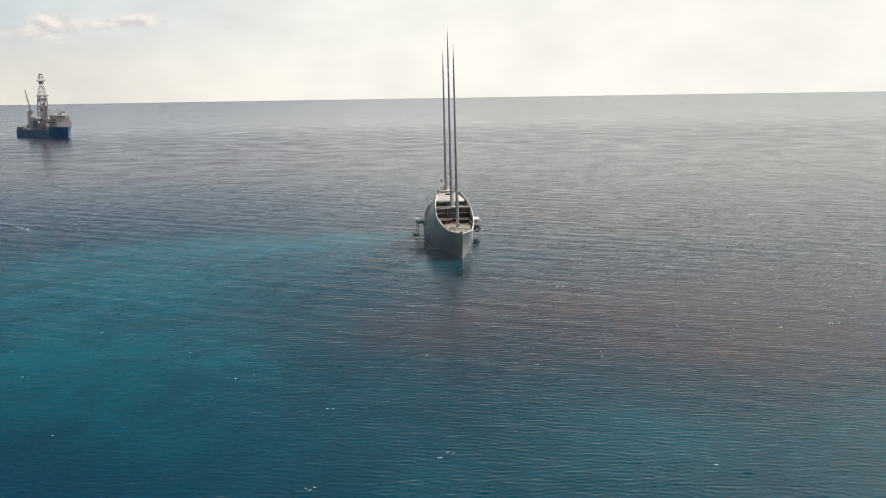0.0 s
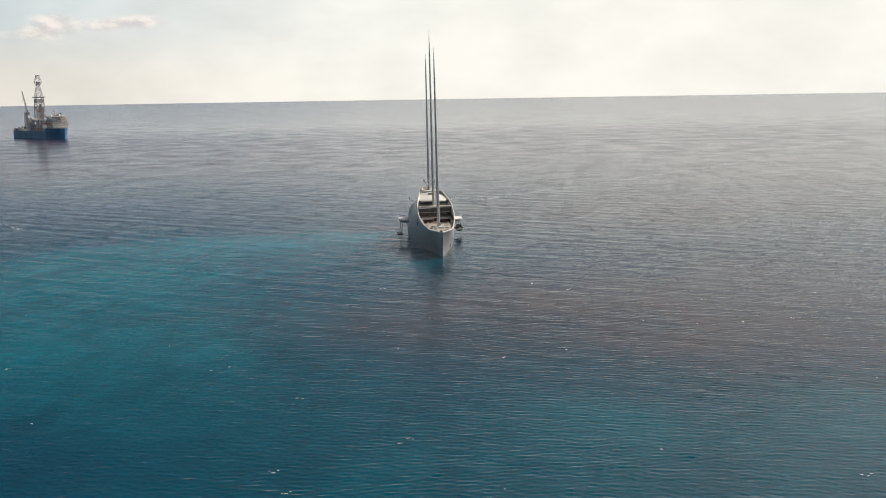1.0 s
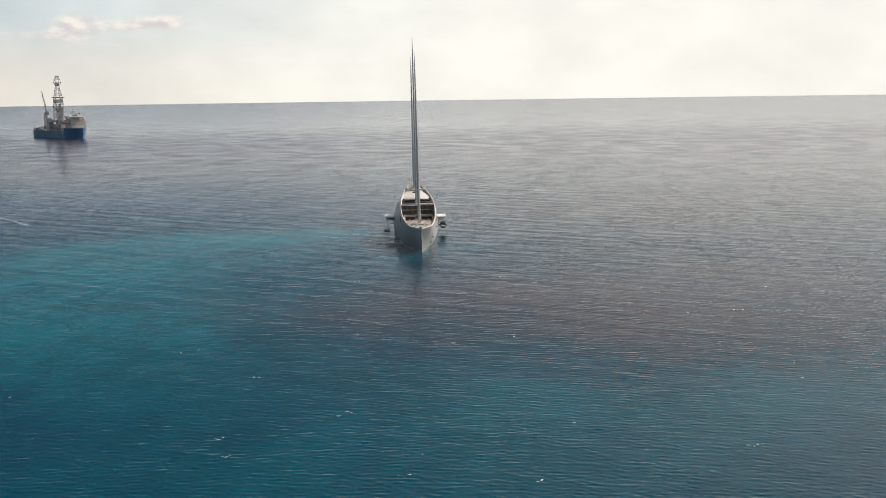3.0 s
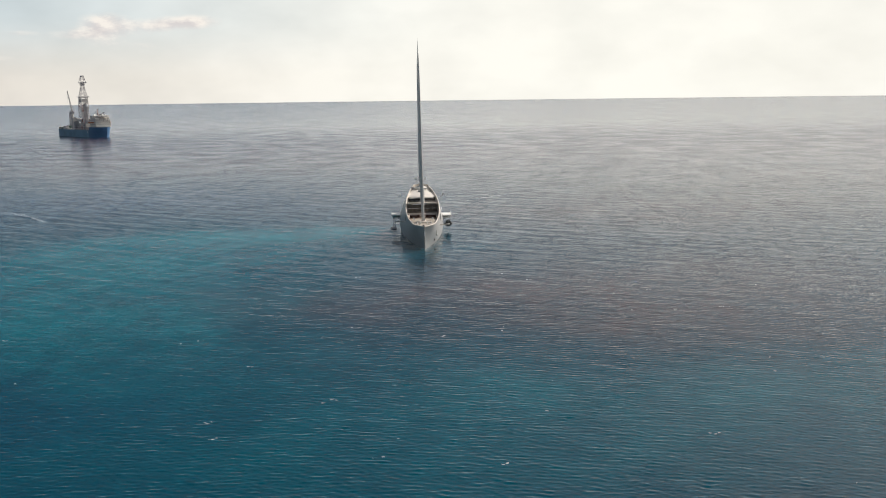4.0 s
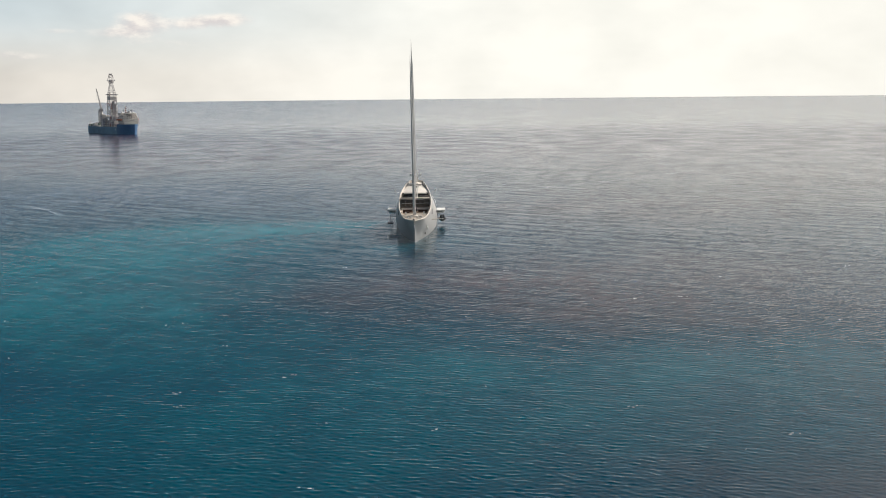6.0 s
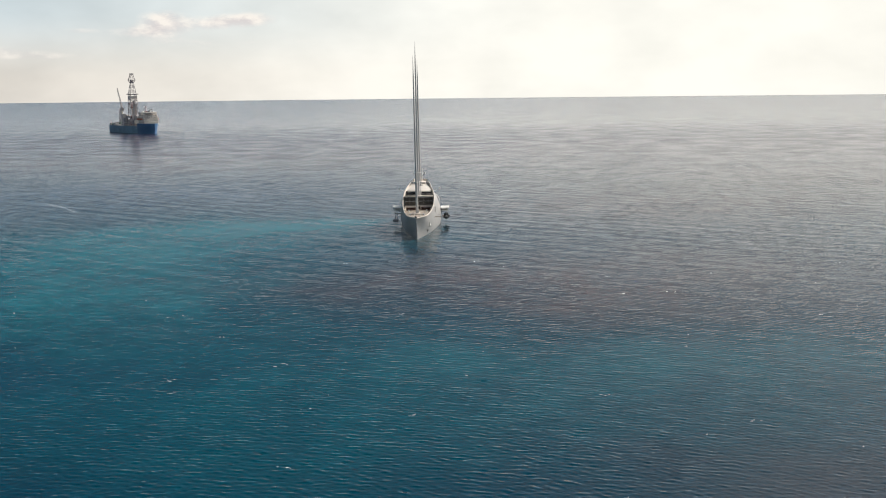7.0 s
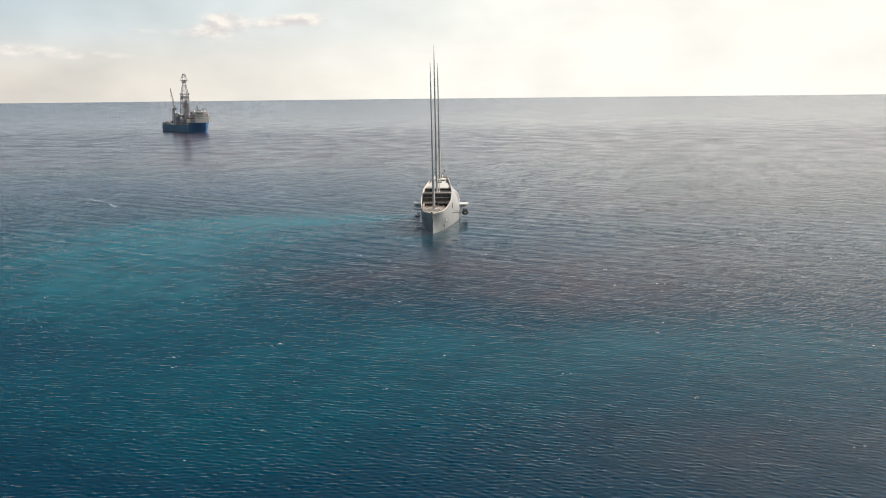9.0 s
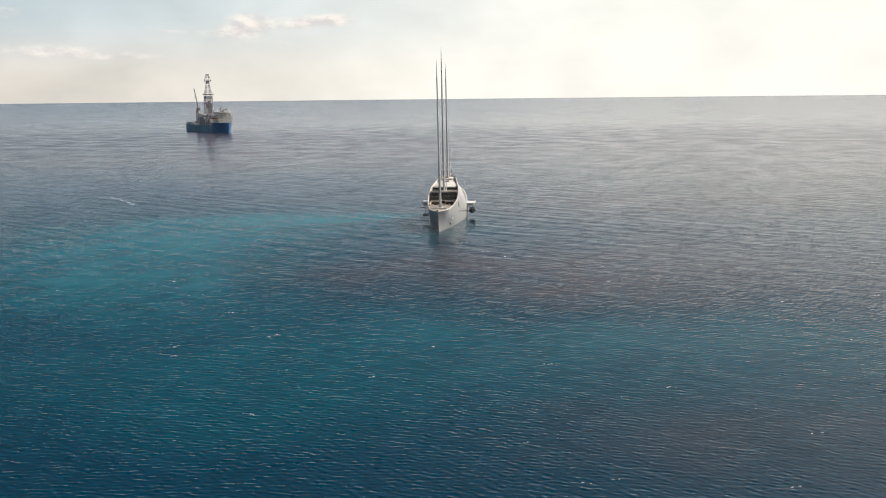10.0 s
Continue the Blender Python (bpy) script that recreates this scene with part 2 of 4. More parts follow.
def water_material():
    """Sea water: blue-green depth colour in broad patches, distance haze painted in far out, gloss from the sky, small
    ripples as relief.
    """
    ma = bpy.data.materials.new("sea_water")
    ma.use_nodes = True
    nt = ma.node_tree
    N, L = nt.nodes.new, nt.links.new
    b = nt.nodes["Principled BSDF"]
    geo = N("ShaderNodeNewGeometry")
    turned = N("ShaderNodeVectorRotate")
    turned.rotation_type = "Z_AXIS"
    turned.inputs["Angle"].default_value = radians(12)
    L(geo.outputs["Position"], turned.inputs["Vector"])

    def noise_of(sx, sy, detail=3, rough=0.55, off=0.0):
        mp = N("ShaderNodeVectorMath")
        mp.operation = "MULTIPLY_ADD"
        mp.inputs[1].default_value, mp.inputs[2].default_value = (sx, sy, 1), (off, off * 0.6, off)
        L(turned.outputs[0], mp.inputs[0])
        n = N("ShaderNodeTexNoise")
        n.inputs["Scale"].default_value, n.inputs["Detail"].default_value, n.inputs["Roughness"].default_value = 1.0, detail, rough
        L(mp.outputs[0], n.inputs["Vector"])
        return n

    def m(op, a, c=None, d=None):
        n = N("ShaderNodeMath")
        n.operation = op
        for i, v in enumerate((a, c, d)):
            if v is None:
                continue
            if isinstance(v, (int, float)):
                n.inputs[i].default_value = v
            else:
                L(v, n.inputs[i])
        return n.outputs[0]

    def ranged(v, f0, f1, t0=0.0, t1=1.0):
        n = N("ShaderNodeMapRange")
        n.interpolation_type = "SMOOTHSTEP"
        for key, x in (("From Min", f0), ("From Max", f1), ("To Min", t0), ("To Max", t1)):
            n.inputs[key].default_value = x
        L(v, n.inputs["Value"])
        return n.outputs[0]

    # wandering edges for the patches
    wob = noise_of(0.014, 0.012, 6, 0.62)
    off = N("ShaderNodeVectorMath")
    off.operation = "MULTIPLY_ADD"
    off.inputs[1].default_value, off.inputs[2].default_value = (130, 130, 0), (-65, -65, 0)
    L(wob.outputs["Color"], off.inputs[0])
    pos = N("ShaderNodeVectorMath")
    L(geo.outputs["Position"], pos.inputs[0])
    L(off.outputs[0], pos.inputs[1])
    sep, raw = N("ShaderNodeSeparateXYZ"), N("ShaderNodeSeparateXYZ")
    L(pos.outputs[0], sep.inputs[0])
    L(geo.outputs["Position"], raw.inputs[0])

    def patch(cx, cy, rx, ry, k):
        d2 = m("ADD", m("POWER", m("MULTIPLY", m("SUBTRACT", sep.outputs[0], cx), 1 / rx), 2.0), m("POWER", m("MULTIPLY", m("SUBTRACT", sep.outputs[1], cy), 1 / ry), 2.0))
        return m("MULTIPLY", m("EXPONENT", m("MULTIPLY", d2, -1.0)), k)

    def total(rows):
        t = None
        for r in rows:
            p = patch(*r)
            t = p if t is None else m("ADD", t, p)
        c = N("ShaderNodeClamp")
        L(t, c.inputs[0])
        return c.outputs[0]

    teal, blue, dull = total(TEAL_AT), total(BLUE_AT), total(DULL_AT)
    # cloudy breaks in the colour, drawn out along the wind
    cloudy = noise_of(0.05, 0.02, 6, 0.65, 5.0)
    breaks = ranged(cloudy.outputs["Fac"], 0.3, 0.7, 0.65, 1.25)

    def mixc(fac, a, c):
        n = N("ShaderNodeMix")
        n.data_type = "RGBA"
        for sock, v in (("A", a), ("B", c)):
            if isinstance(v, tuple):
                n.inputs[sock].default_value = (*v, 1)
            else:
                L(v, n.inputs[sock])
        L(fac, n.inputs["Factor"])
        return n.outputs[2]

    base = mixc(m("MULTIPLY", teal, breaks), SEA_BASE, SEA_TEAL)
    base = mixc(m("MULTIPLY", m("MULTIPLY", blue, breaks), 0.8), base, SEA_BLUE)
    base = mixc(m("MULTIPLY", m("MULTIPLY", dull, breaks), 0.8), base, SEA_DULL)
    base = mixc(m("MULTIPLY", total(ARM_AT), breaks), base, SEA_SAND)
    # aerial haze painted into the water colour: paler mauve with distance
    base = mixc(ranged(raw.outputs[1], 150.0, 1100.0, 0.0, 0.55), base, SEA_HAZE)
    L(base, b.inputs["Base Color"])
    b.inputs["IOR"].default_value = 1.33
    b.inputs["Specular IOR Level"].default_value = 0.36
    # daylight spreads under the surface before it comes back out
    b.subsurface_method = "BURLEY"
    b.inputs["Subsurface Weight"].default_value = 1.0
    b.inputs["Subsurface Radius"].default_value = (0.5, 1.0, 1.1)
    b.inputs["Subsurface Scale"].default_value = SPREAD
    streak = noise_of(0.02, 0.02, 5, 0.6, 9.0)
    openw = ranged(raw.outputs[1], -600.0, -60.0)
    far, last = ranged(raw.outputs[1], 200.0, 1500.0), ranged(raw.outputs[1], 480.0, 2600.0)
    L(m("MULTIPLY", ranged(streak.outputs["Fac"], 0.3, 0.7, 0.075, 0.14), m("ADD", 1.0, m("MULTIPLY", m("SUBTRACT", far, last), FAR_ROUGH))), b.inputs["Roughness"])
    # ripples: small tilts of the surface, longer across the wind than along it
    tilt = None
    for k, (sx, sy, detail, kx, ky) in enumerate(RIPPLES):
        n = noise_of(sx, sy, detail, 0.55, 3.7 * k)
        sl = N("ShaderNodeVectorMath")
        sl.operation = "MULTIPLY_ADD"
        sl.inputs[1].default_value, sl.inputs[2].default_value = (kx, ky, 0), (-kx / 2, -ky / 2, 0)
        L(n.outputs["Color"], sl.inputs[0])
        if tilt is None:
            tilt = sl.outputs[0]
        else:
            ad = N("ShaderNodeVectorMath")
            L(tilt, ad.inputs[0])
            L(sl.outputs[0], ad.inputs[1])
            tilt = ad.outputs[0]
    # gusts roughen some stretches, in lanes along the wind, and leave others slack
    lanes = noise_of(0.07, 0.008, 5, 0.6, 2.0)
    gust = m("MULTIPLY", m("ADD", 1.0, m("MULTIPLY", ranged(lanes.outputs["Fac"], 0.3, 0.7, -0.45, 0.4), m("SUBTRACT", 1.0, m("MULTIPLY", far, 0.75)))), m("SUBTRACT", 1.1, m("ADD", m("MULTIPLY", far, 0.3), m("MULTIPLY", last, 0.10))))
    gv = N("ShaderNodeVectorMath")
    gv.operation = "SCALE"
    L(tilt, gv.inputs[0])
    L(gust, gv.inputs["Scale"])
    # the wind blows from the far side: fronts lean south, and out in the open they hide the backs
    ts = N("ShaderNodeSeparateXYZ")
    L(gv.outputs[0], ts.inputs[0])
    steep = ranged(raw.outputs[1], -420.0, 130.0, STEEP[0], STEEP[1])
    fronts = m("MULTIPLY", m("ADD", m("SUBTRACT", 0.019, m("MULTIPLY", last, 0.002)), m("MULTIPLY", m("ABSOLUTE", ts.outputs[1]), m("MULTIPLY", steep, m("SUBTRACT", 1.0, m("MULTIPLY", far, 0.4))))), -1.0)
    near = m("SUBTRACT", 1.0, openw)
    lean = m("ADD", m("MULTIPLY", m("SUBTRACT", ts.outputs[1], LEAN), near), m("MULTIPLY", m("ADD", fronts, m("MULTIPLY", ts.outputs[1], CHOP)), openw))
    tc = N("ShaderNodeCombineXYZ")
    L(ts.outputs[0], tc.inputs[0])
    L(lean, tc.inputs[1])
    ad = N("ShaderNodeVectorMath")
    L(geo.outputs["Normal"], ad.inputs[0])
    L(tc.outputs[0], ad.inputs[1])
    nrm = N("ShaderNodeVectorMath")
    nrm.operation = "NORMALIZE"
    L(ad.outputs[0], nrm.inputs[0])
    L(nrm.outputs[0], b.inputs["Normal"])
    return ma


# oval stretches of water: centre, radii and strength
# the teal oval at (0, -16) paints the hull's reflection below the bow
TEAL_AT = ((-150, -45, 80, 110, 1.0), (-62, 68, 55, 26, 0.9), (-120, -150, 45, 60, 0.7), (25, -250, 60, 26, 0.28), (0, -16, 18, 26, 0.45), (110, -240, 60, 40, 0.35), (-60, -215, 80, 50, 0.28), (-20, -290, 120, 40, 0.3))
BLUE_AT = ((-105, -255, 50, 40, 0.3), (-30, -360, 90, 35, 0.25), (-230, 270, 170, 110, 1.0), (300, 1100, 500, 260, 0.5), (-700, 1500, 600, 400, 0.6))
DULL_AT = ((120, 140, 150, 110, 0.7), (10, -115, 75, 45, 0.75), (-320, 620, 300, 160, 0.9), (120, -90, 90, 80, 0.65), (-30, 95, 45, 16, 0.7), (350, 350, 420, 230, 0.8), (100, 850, 900, 330, 0.7), (90, -335, 45, 22, 0.3), (70, -165, 40, 30, 0.4))
ARM_AT, SEA_SAND = ((-78, 56, 60, 34, 0.4), (-125, 10, 60, 70, 0.28)), (0.004, 0.17, 0.21)
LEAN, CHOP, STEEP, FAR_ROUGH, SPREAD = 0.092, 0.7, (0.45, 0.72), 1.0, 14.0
RIPPLES = ((0.18, 0.60, 3, 0.16, 0.30), (0.9, 2.2, 2, 0.42, 0.5), (0.035, 0.055, 4, 0.03, 0.035))
SEA_BASE, SEA_TEAL, SEA_BLUE, SEA_DULL, SEA_HAZE = (0.001, 0.031, 0.056), (0.001, 0.104, 0.140), (0.002, 0.028, 0.072), (0.066, 0.050, 0.053), (0.084, 0.054, 0.084)
M_SEA = water_material()


# ---- builders ----
def finish(bm, name, material, smooth=False, sharp=35):
    me = bpy.data.meshes.new(name)
    bmesh.ops.recalc_face_normals(bm, faces=bm.faces[:])
    if smooth:
        for f in bm.faces:
            f.smooth = True
        for e in bm.edges:
            if len(e.link_faces) == 2 and e.calc_face_angle(0) > radians(sharp):
                e.smooth = False
    bm.to_mesh(me)
    bm.free()
    for x in material if isinstance(material, (list, tuple)) else (material,):
        me.materials.append(x)
    return me


def part(name, bm, material, parent, label="", smooth=False):
    """Links a bmesh as one mesh object under a thing or a part."""
    ob = new(name, finish(bm, name, material, smooth))
    ob.parent = parent
    return tagged(ob, label)


def thing(name, label, category, at=None, group="", kind=""):
    ob = new(name)
    if at is not None:
        ob.matrix_basis = at
    return tagged(ob, label, category, group, kind)


def box(bm, x0, x1, y0, y1, z0, z1, bev=0.0):
    vs = [bm.verts.new(p) for p in ((x0, y0, z0), (x1, y0, z0), (x1, y1, z0), (x0, y1, z0), (x0, y0, z1), (x1, y0, z1), (x1, y1, z1), (x0, y1, z1))]
    fs = [bm.faces.new([vs[i] for i in q]) for q in ((0, 3, 2, 1), (4, 5, 6, 7), (0, 1, 5, 4), (1, 2, 6, 5), (2, 3, 7, 6), (3, 0, 4, 7))]
    if bev:
        bmesh.ops.bevel(bm, geom=list({e for f in fs for e in f.edges}), offset=bev, segments=2, affect="EDGES", profile=0.6)
    return bm


def boxm(*a, bev=0.0):
    return box(bmesh.new(), *a, bev=bev)


def tube(bm, p, q, r, r2=None, n=8):
    """A round bar from p to q."""
    p, q = Vector(p), Vector(q)
    m = (q - p).to_track_quat("Z", "Y").to_matrix()
    r2 = r if r2 is None else r2
    a = [bm.verts.new(p + m @ Vector((math.cos(2 * math.pi * i / n) * r, math.sin(2 * math.pi * i / n) * r, 0))) for i in range(n)]
    c = [bm.verts.new(q + m @ Vector((math.cos(2 * math.pi * i / n) * r2, math.sin(2 * math.pi * i / n) * r2, 0))) for i in range(n)]
    for i in range(n):
        bm.faces.new((a[i], a[(i + 1) % n], c[(i + 1) % n], c[i]))
    bm.faces.new(a[::-1])
    bm.faces.new(c)
    return bm


def tubem(*a, **k):
    return tube(bmesh.new(), *a, **k)


def sheet(rows, close=False):
    """A bmesh skin over rows of points."""
    bm = bmesh.new()
    vs = [[bm.verts.new(p) for p in r] for r in rows]
    for a, c in zip(vs, vs[1:]):
        k = len(a)
        for i in range(k if close else k - 1):
            bm.faces.new((a[i], a[(i + 1) % k], c[(i + 1) % k], c[i]))
    return bm


def spline(xs, ys, x):
    """Smooth curve through a few given values."""
    xs, ys = np.array(xs, float), np.array(ys, float)
    d = np.gradient(ys, xs)
    i = np.clip(np.searchsorted(xs, x) - 1, 0, len(xs) - 2)
    h = xs[i + 1] - xs[i]
    t = np.clip((np.asarray(x, float) - xs[i]) / h, 0, 1)
    return (2 * t**3 - 3 * t**2 + 1) * ys[i] + (t**3 - 2 * t**2 + t) * h * d[i] + (-2 * t**3 + 3 * t**2) * ys[i + 1] + (t**3 - t**2) * h * d[i + 1]


# ---- the sea ----
RNG = np.random.RandomState(4)
WAVES = []
for k in range(90):
    lam = 1.2 * (5.0 ** (k / 89.0))
    peak = math.exp(-((math.log(lam / 1.75)) / 0.4) ** 2)
    WAVES.append((lam, radians(79) + float(np.clip(RNG.normal(0, 0.42), -0.75, 0.75)), (0.004 + 0.035 * peak) * lam / 6.28 * RNG.uniform(0.6, 1.4), RNG.uniform(0, 6.28)))
WAVES += [(lam, radians(70) + RNG.normal(0, 0.3), 0.0011 * lam, RNG.uniform(0, 6.28)) for lam in (11.0, 14.0, 19.0)]


def swell(x, y, step):
    """Height of the water; waves too short for the spacing of the points fade out."""
    z = 0.0 * x
    for lam, ang, amp, ph in WAVES:
        s = np.sin((x * math.cos(ang) + y * math.sin(ang)) * 2 * math.pi / lam + ph)
        z = z + amp * np.clip((lam / step - 2.2) / 1.5, 0, 1) * (s + 0.35 * s * s)
    return z * (0.8 + 0.3 * np.sin(x * 0.021 + y * 0.013) * np.sin(y * 0.017 - x * 0.006 + 1.0))


def build_sea():
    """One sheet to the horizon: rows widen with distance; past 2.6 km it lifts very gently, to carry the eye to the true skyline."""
    cx, cy = 0.0, -520.0
    radii = [0.0, 35.0, 70.0, 105.0]
    r = 130.0
    while r < 4900:
        radii.append(r)
        r += 0.25 * (r / 200) ** 1.3
    radii = np.array(radii + [4900.0])
    fine = np.arange(-37, 37.001, 0.145)
    coarse = np.arange(42, 323, 6.0)
    th = np.radians(np.concatenate((fine, coarse)))
    R, T = np.meshgrid(radii, th, indexing="ij")
    X, Y = cx + R * np.sin(T), cy + R * np.cos(T)
    step = np.gradient(radii)[:, None] * np.ones_like(R)
    step = np.maximum(step, np.where(np.abs(np.degrees(T)) < 38, 0, 40))
    step = np.maximum(step, R * radians(0.145) * 0.6)
    Z = swell(X, Y, step) * np.clip((R - 130) / 14, 0, 1)
    Y = Y - 2.0 * Z  # crests lean downwind
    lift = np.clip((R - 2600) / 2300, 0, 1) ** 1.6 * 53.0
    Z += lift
    nr, nc = X.shape
    co = np.stack((X, Y, Z), -1).reshape(-1, 3)
    i, j = np.meshgrid(np.arange(nr - 1), np.arange(nc), indexing="ij")
    a, b2 = i * nc + j, i * nc + (j + 1) % nc
    faces = np.stack((a, b2, b2 + nc, a + nc), -1).reshape(-1, 4)
    faces = faces[:, ::-1]
    me = bpy.data.meshes.new("sea")
    me.vertices.add(len(co))
    me.vertices.foreach_set("co", co.ravel())
    me.loops.add(faces.size)
    me.loops.foreach_set("vertex_index", faces.ravel())
    me.polygons.add(len(faces))
    me.polygons.foreach_set("loop_start", np.arange(0, faces.size, 4))
    me.polygons.foreach_set("use_smooth", np.ones(len(faces), bool))
    me.update(calc_edges=True)
    me.validate()
    me.materials.append(M_SEA)
    return tagged(new("water", me), "blue-green open sea with small wind ripples", "sea", kind="structure")


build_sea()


# ---- the sailing yacht: bow at the origin, stern towards +y ----
ST_Y = (0, 4, 10, 16, 25, 35, 42, 50, 60, 70, 77, 84, 95, 115, 132, 142)
W_KEEL = (0.05, 0.5, 1.5, 2.8, 4.6, 6.1, 7.1, 8.0, 9.2, 9.7, 9.6, 9.3, 8.6, 7.4, 6.4, 5.8)
W_WL = (0.12, 1.1, 2.7, 4.1, 6.1, 7.6, 8.5, 9.4, 10.5, 11.0, 10.9, 10.4, 9.6, 8.4, 7.2, 6.6)
W_LOW = (0.15, 1.9, 3.9, 5.4, 7.2, 8.4, 9.2, 10.0, 11.0, 11.4, 11.2, 10.8, 10.0, 8.8, 7.4, 6.8)
W_UP = (0.2, 3.2, 5.4, 6.6, 7.8, 8.9, 9.5, 9.7, 9.4, 9.2, 9.0, 9.0, 9.0, 8.3, 7.2, 6.6)
W_TOP = (0.22, 3.9, 5.9, 6.95, 8.05, 8.8, 8.8, 8.2, 7.1, 6.1, 5.6, 6.0, 7.2, 7.6, 7.0, 6.5)
W_RIM = (0.25, 4.3, 6.2, 7.15, 8.15, 8.45, 7.95, 6.95, 5.75, 4.5, 3.5, 3.3, 4.6, 6.4, 6.6, 6.4)
Z_RIM = (11.0, 11.4, 12.0, 12.7, 14.3, 17.2, 19.9, 21.6, 23.0, 23.6, 22.6, 18.5, 13.0, 8.0, 5.5, 4.5)
STEM = 2.7


def rim_at(y):
    return float(spline(ST_Y, W_RIM, y)), float(spline(ST_Y, Z_RIM, y))


def stem_shift(y, z):
    return STEM * max(0.0, z) / 11.0 * max(0.0, 1 - y / 14.0) ** 2


def hull_side(y, k=15):
    """Half section at station y, from below the water to the rim."""
    w = [float(spline(ST_Y, t, y)) for t in (W_KEEL, W_WL, W_LOW, W_UP, W_TOP, W_RIM)]
    zr = float(spline(ST_Y, Z_RIM, y))
    zs = [-3.0, 0.0, zr * 0.26 + 0.6, zr * 0.62, zr * 0.82, zr]
    u = np.linspace(0, 5, k + 1)
    ww, zz = spline(range(6), w, u), spline(range(6), zs, u)
    return [(float(a), y - stem_shift(y, float(c)), float(c)) for a, c in zip(ww, zz)]


def hull_x(y, z):
    """Half width of the hull at a station and height."""
    s = hull_side(y, 30)
    return float(np.interp(z, [c for a, b, c in s], [a for a, b, c in s]))


yacht = thing("sailing_yacht", "silver-grey three-masted motor sailing yacht lying still on the sea", "sailing yacht", pose(0, 0, 0, 0, -0.7, 0))


def build_yacht_hull():
    ys = np.concatenate((np.linspace(0, 16, 25), np.linspace(17.5, 142, 84)))
    rows = []
    for y in ys:
        s = hull_side(float(y))
        rows.append([(-a, b, c) for a, b, c in s[::-1]] + list(s))
    bm = sheet(rows)
    k = len(rows[0])
    bm.verts.ensure_lookup_table()
    bm.faces.new([bm.verts[(len(ys) - 1) * k + i] for i in range(k)])
    part("hull", bm, M_HULL, yacht, "silver-grey hull with a sharp upright stem", smooth=True)
    # rim: a rounded cap that follows the top edge, then the inner face of the bulwark
    for side in (-1, 1):
        rr = []
        for y in ys[:-20]:
            w, z = rim_at(float(y))
            yy = float(y) - stem_shift(float(y), z)
            w = max(w, 0.25)
            inn = min(0.44, w * 0.8)
            rr.append([(side * (w + 0.06), yy, z - 0.25), (side * (w + 0.06), yy, z + 0.1), (side * (w - 0.15), yy + 0.1, z + 0.22), (side * (w - inn + 0.1), yy + 0.3, z + 0.22),
                       (side * (w - inn), yy + 0.35, z + 0.05), (side * (w - inn), yy + 0.4, z - 2.2)])
        part("bulwark_rim", sheet(rr), M_RIM, yacht, "pale cream bulwark rim", smooth=True)


def deck_between(name, y0, y1, z0, z1, material, label, n=14, inset=0.55, thick=0.35):
    """A deck that spans from bulwark to bulwark between two stations."""
    rows = []
    for y in np.linspace(y0, y1, n):
        z = z0 + (z1 - z0) * (y - y0) / (y1 - y0)
        w = max(0.1, rim_at(float(y))[0] - inset)
        yy = y - stem_shift(y, z)
        rows.append([(-w, yy, z - thick), (-w, yy, z), (-w * 0.5, yy, z + 0.06), (0, yy, z + 0.08), (w * 0.5, yy, z + 0.06), (w, yy, z), (w, yy, z - thick)])
    bm = sheet(rows)
    bm.verts.ensure_lookup_table()
    k = 7
    bm.faces.new([bm.verts[i] for i in range(k)])
    bm.faces.new([bm.verts[(n - 1) * k + i] for i in range(k)])
    return part(name, bm, material, yacht, label)


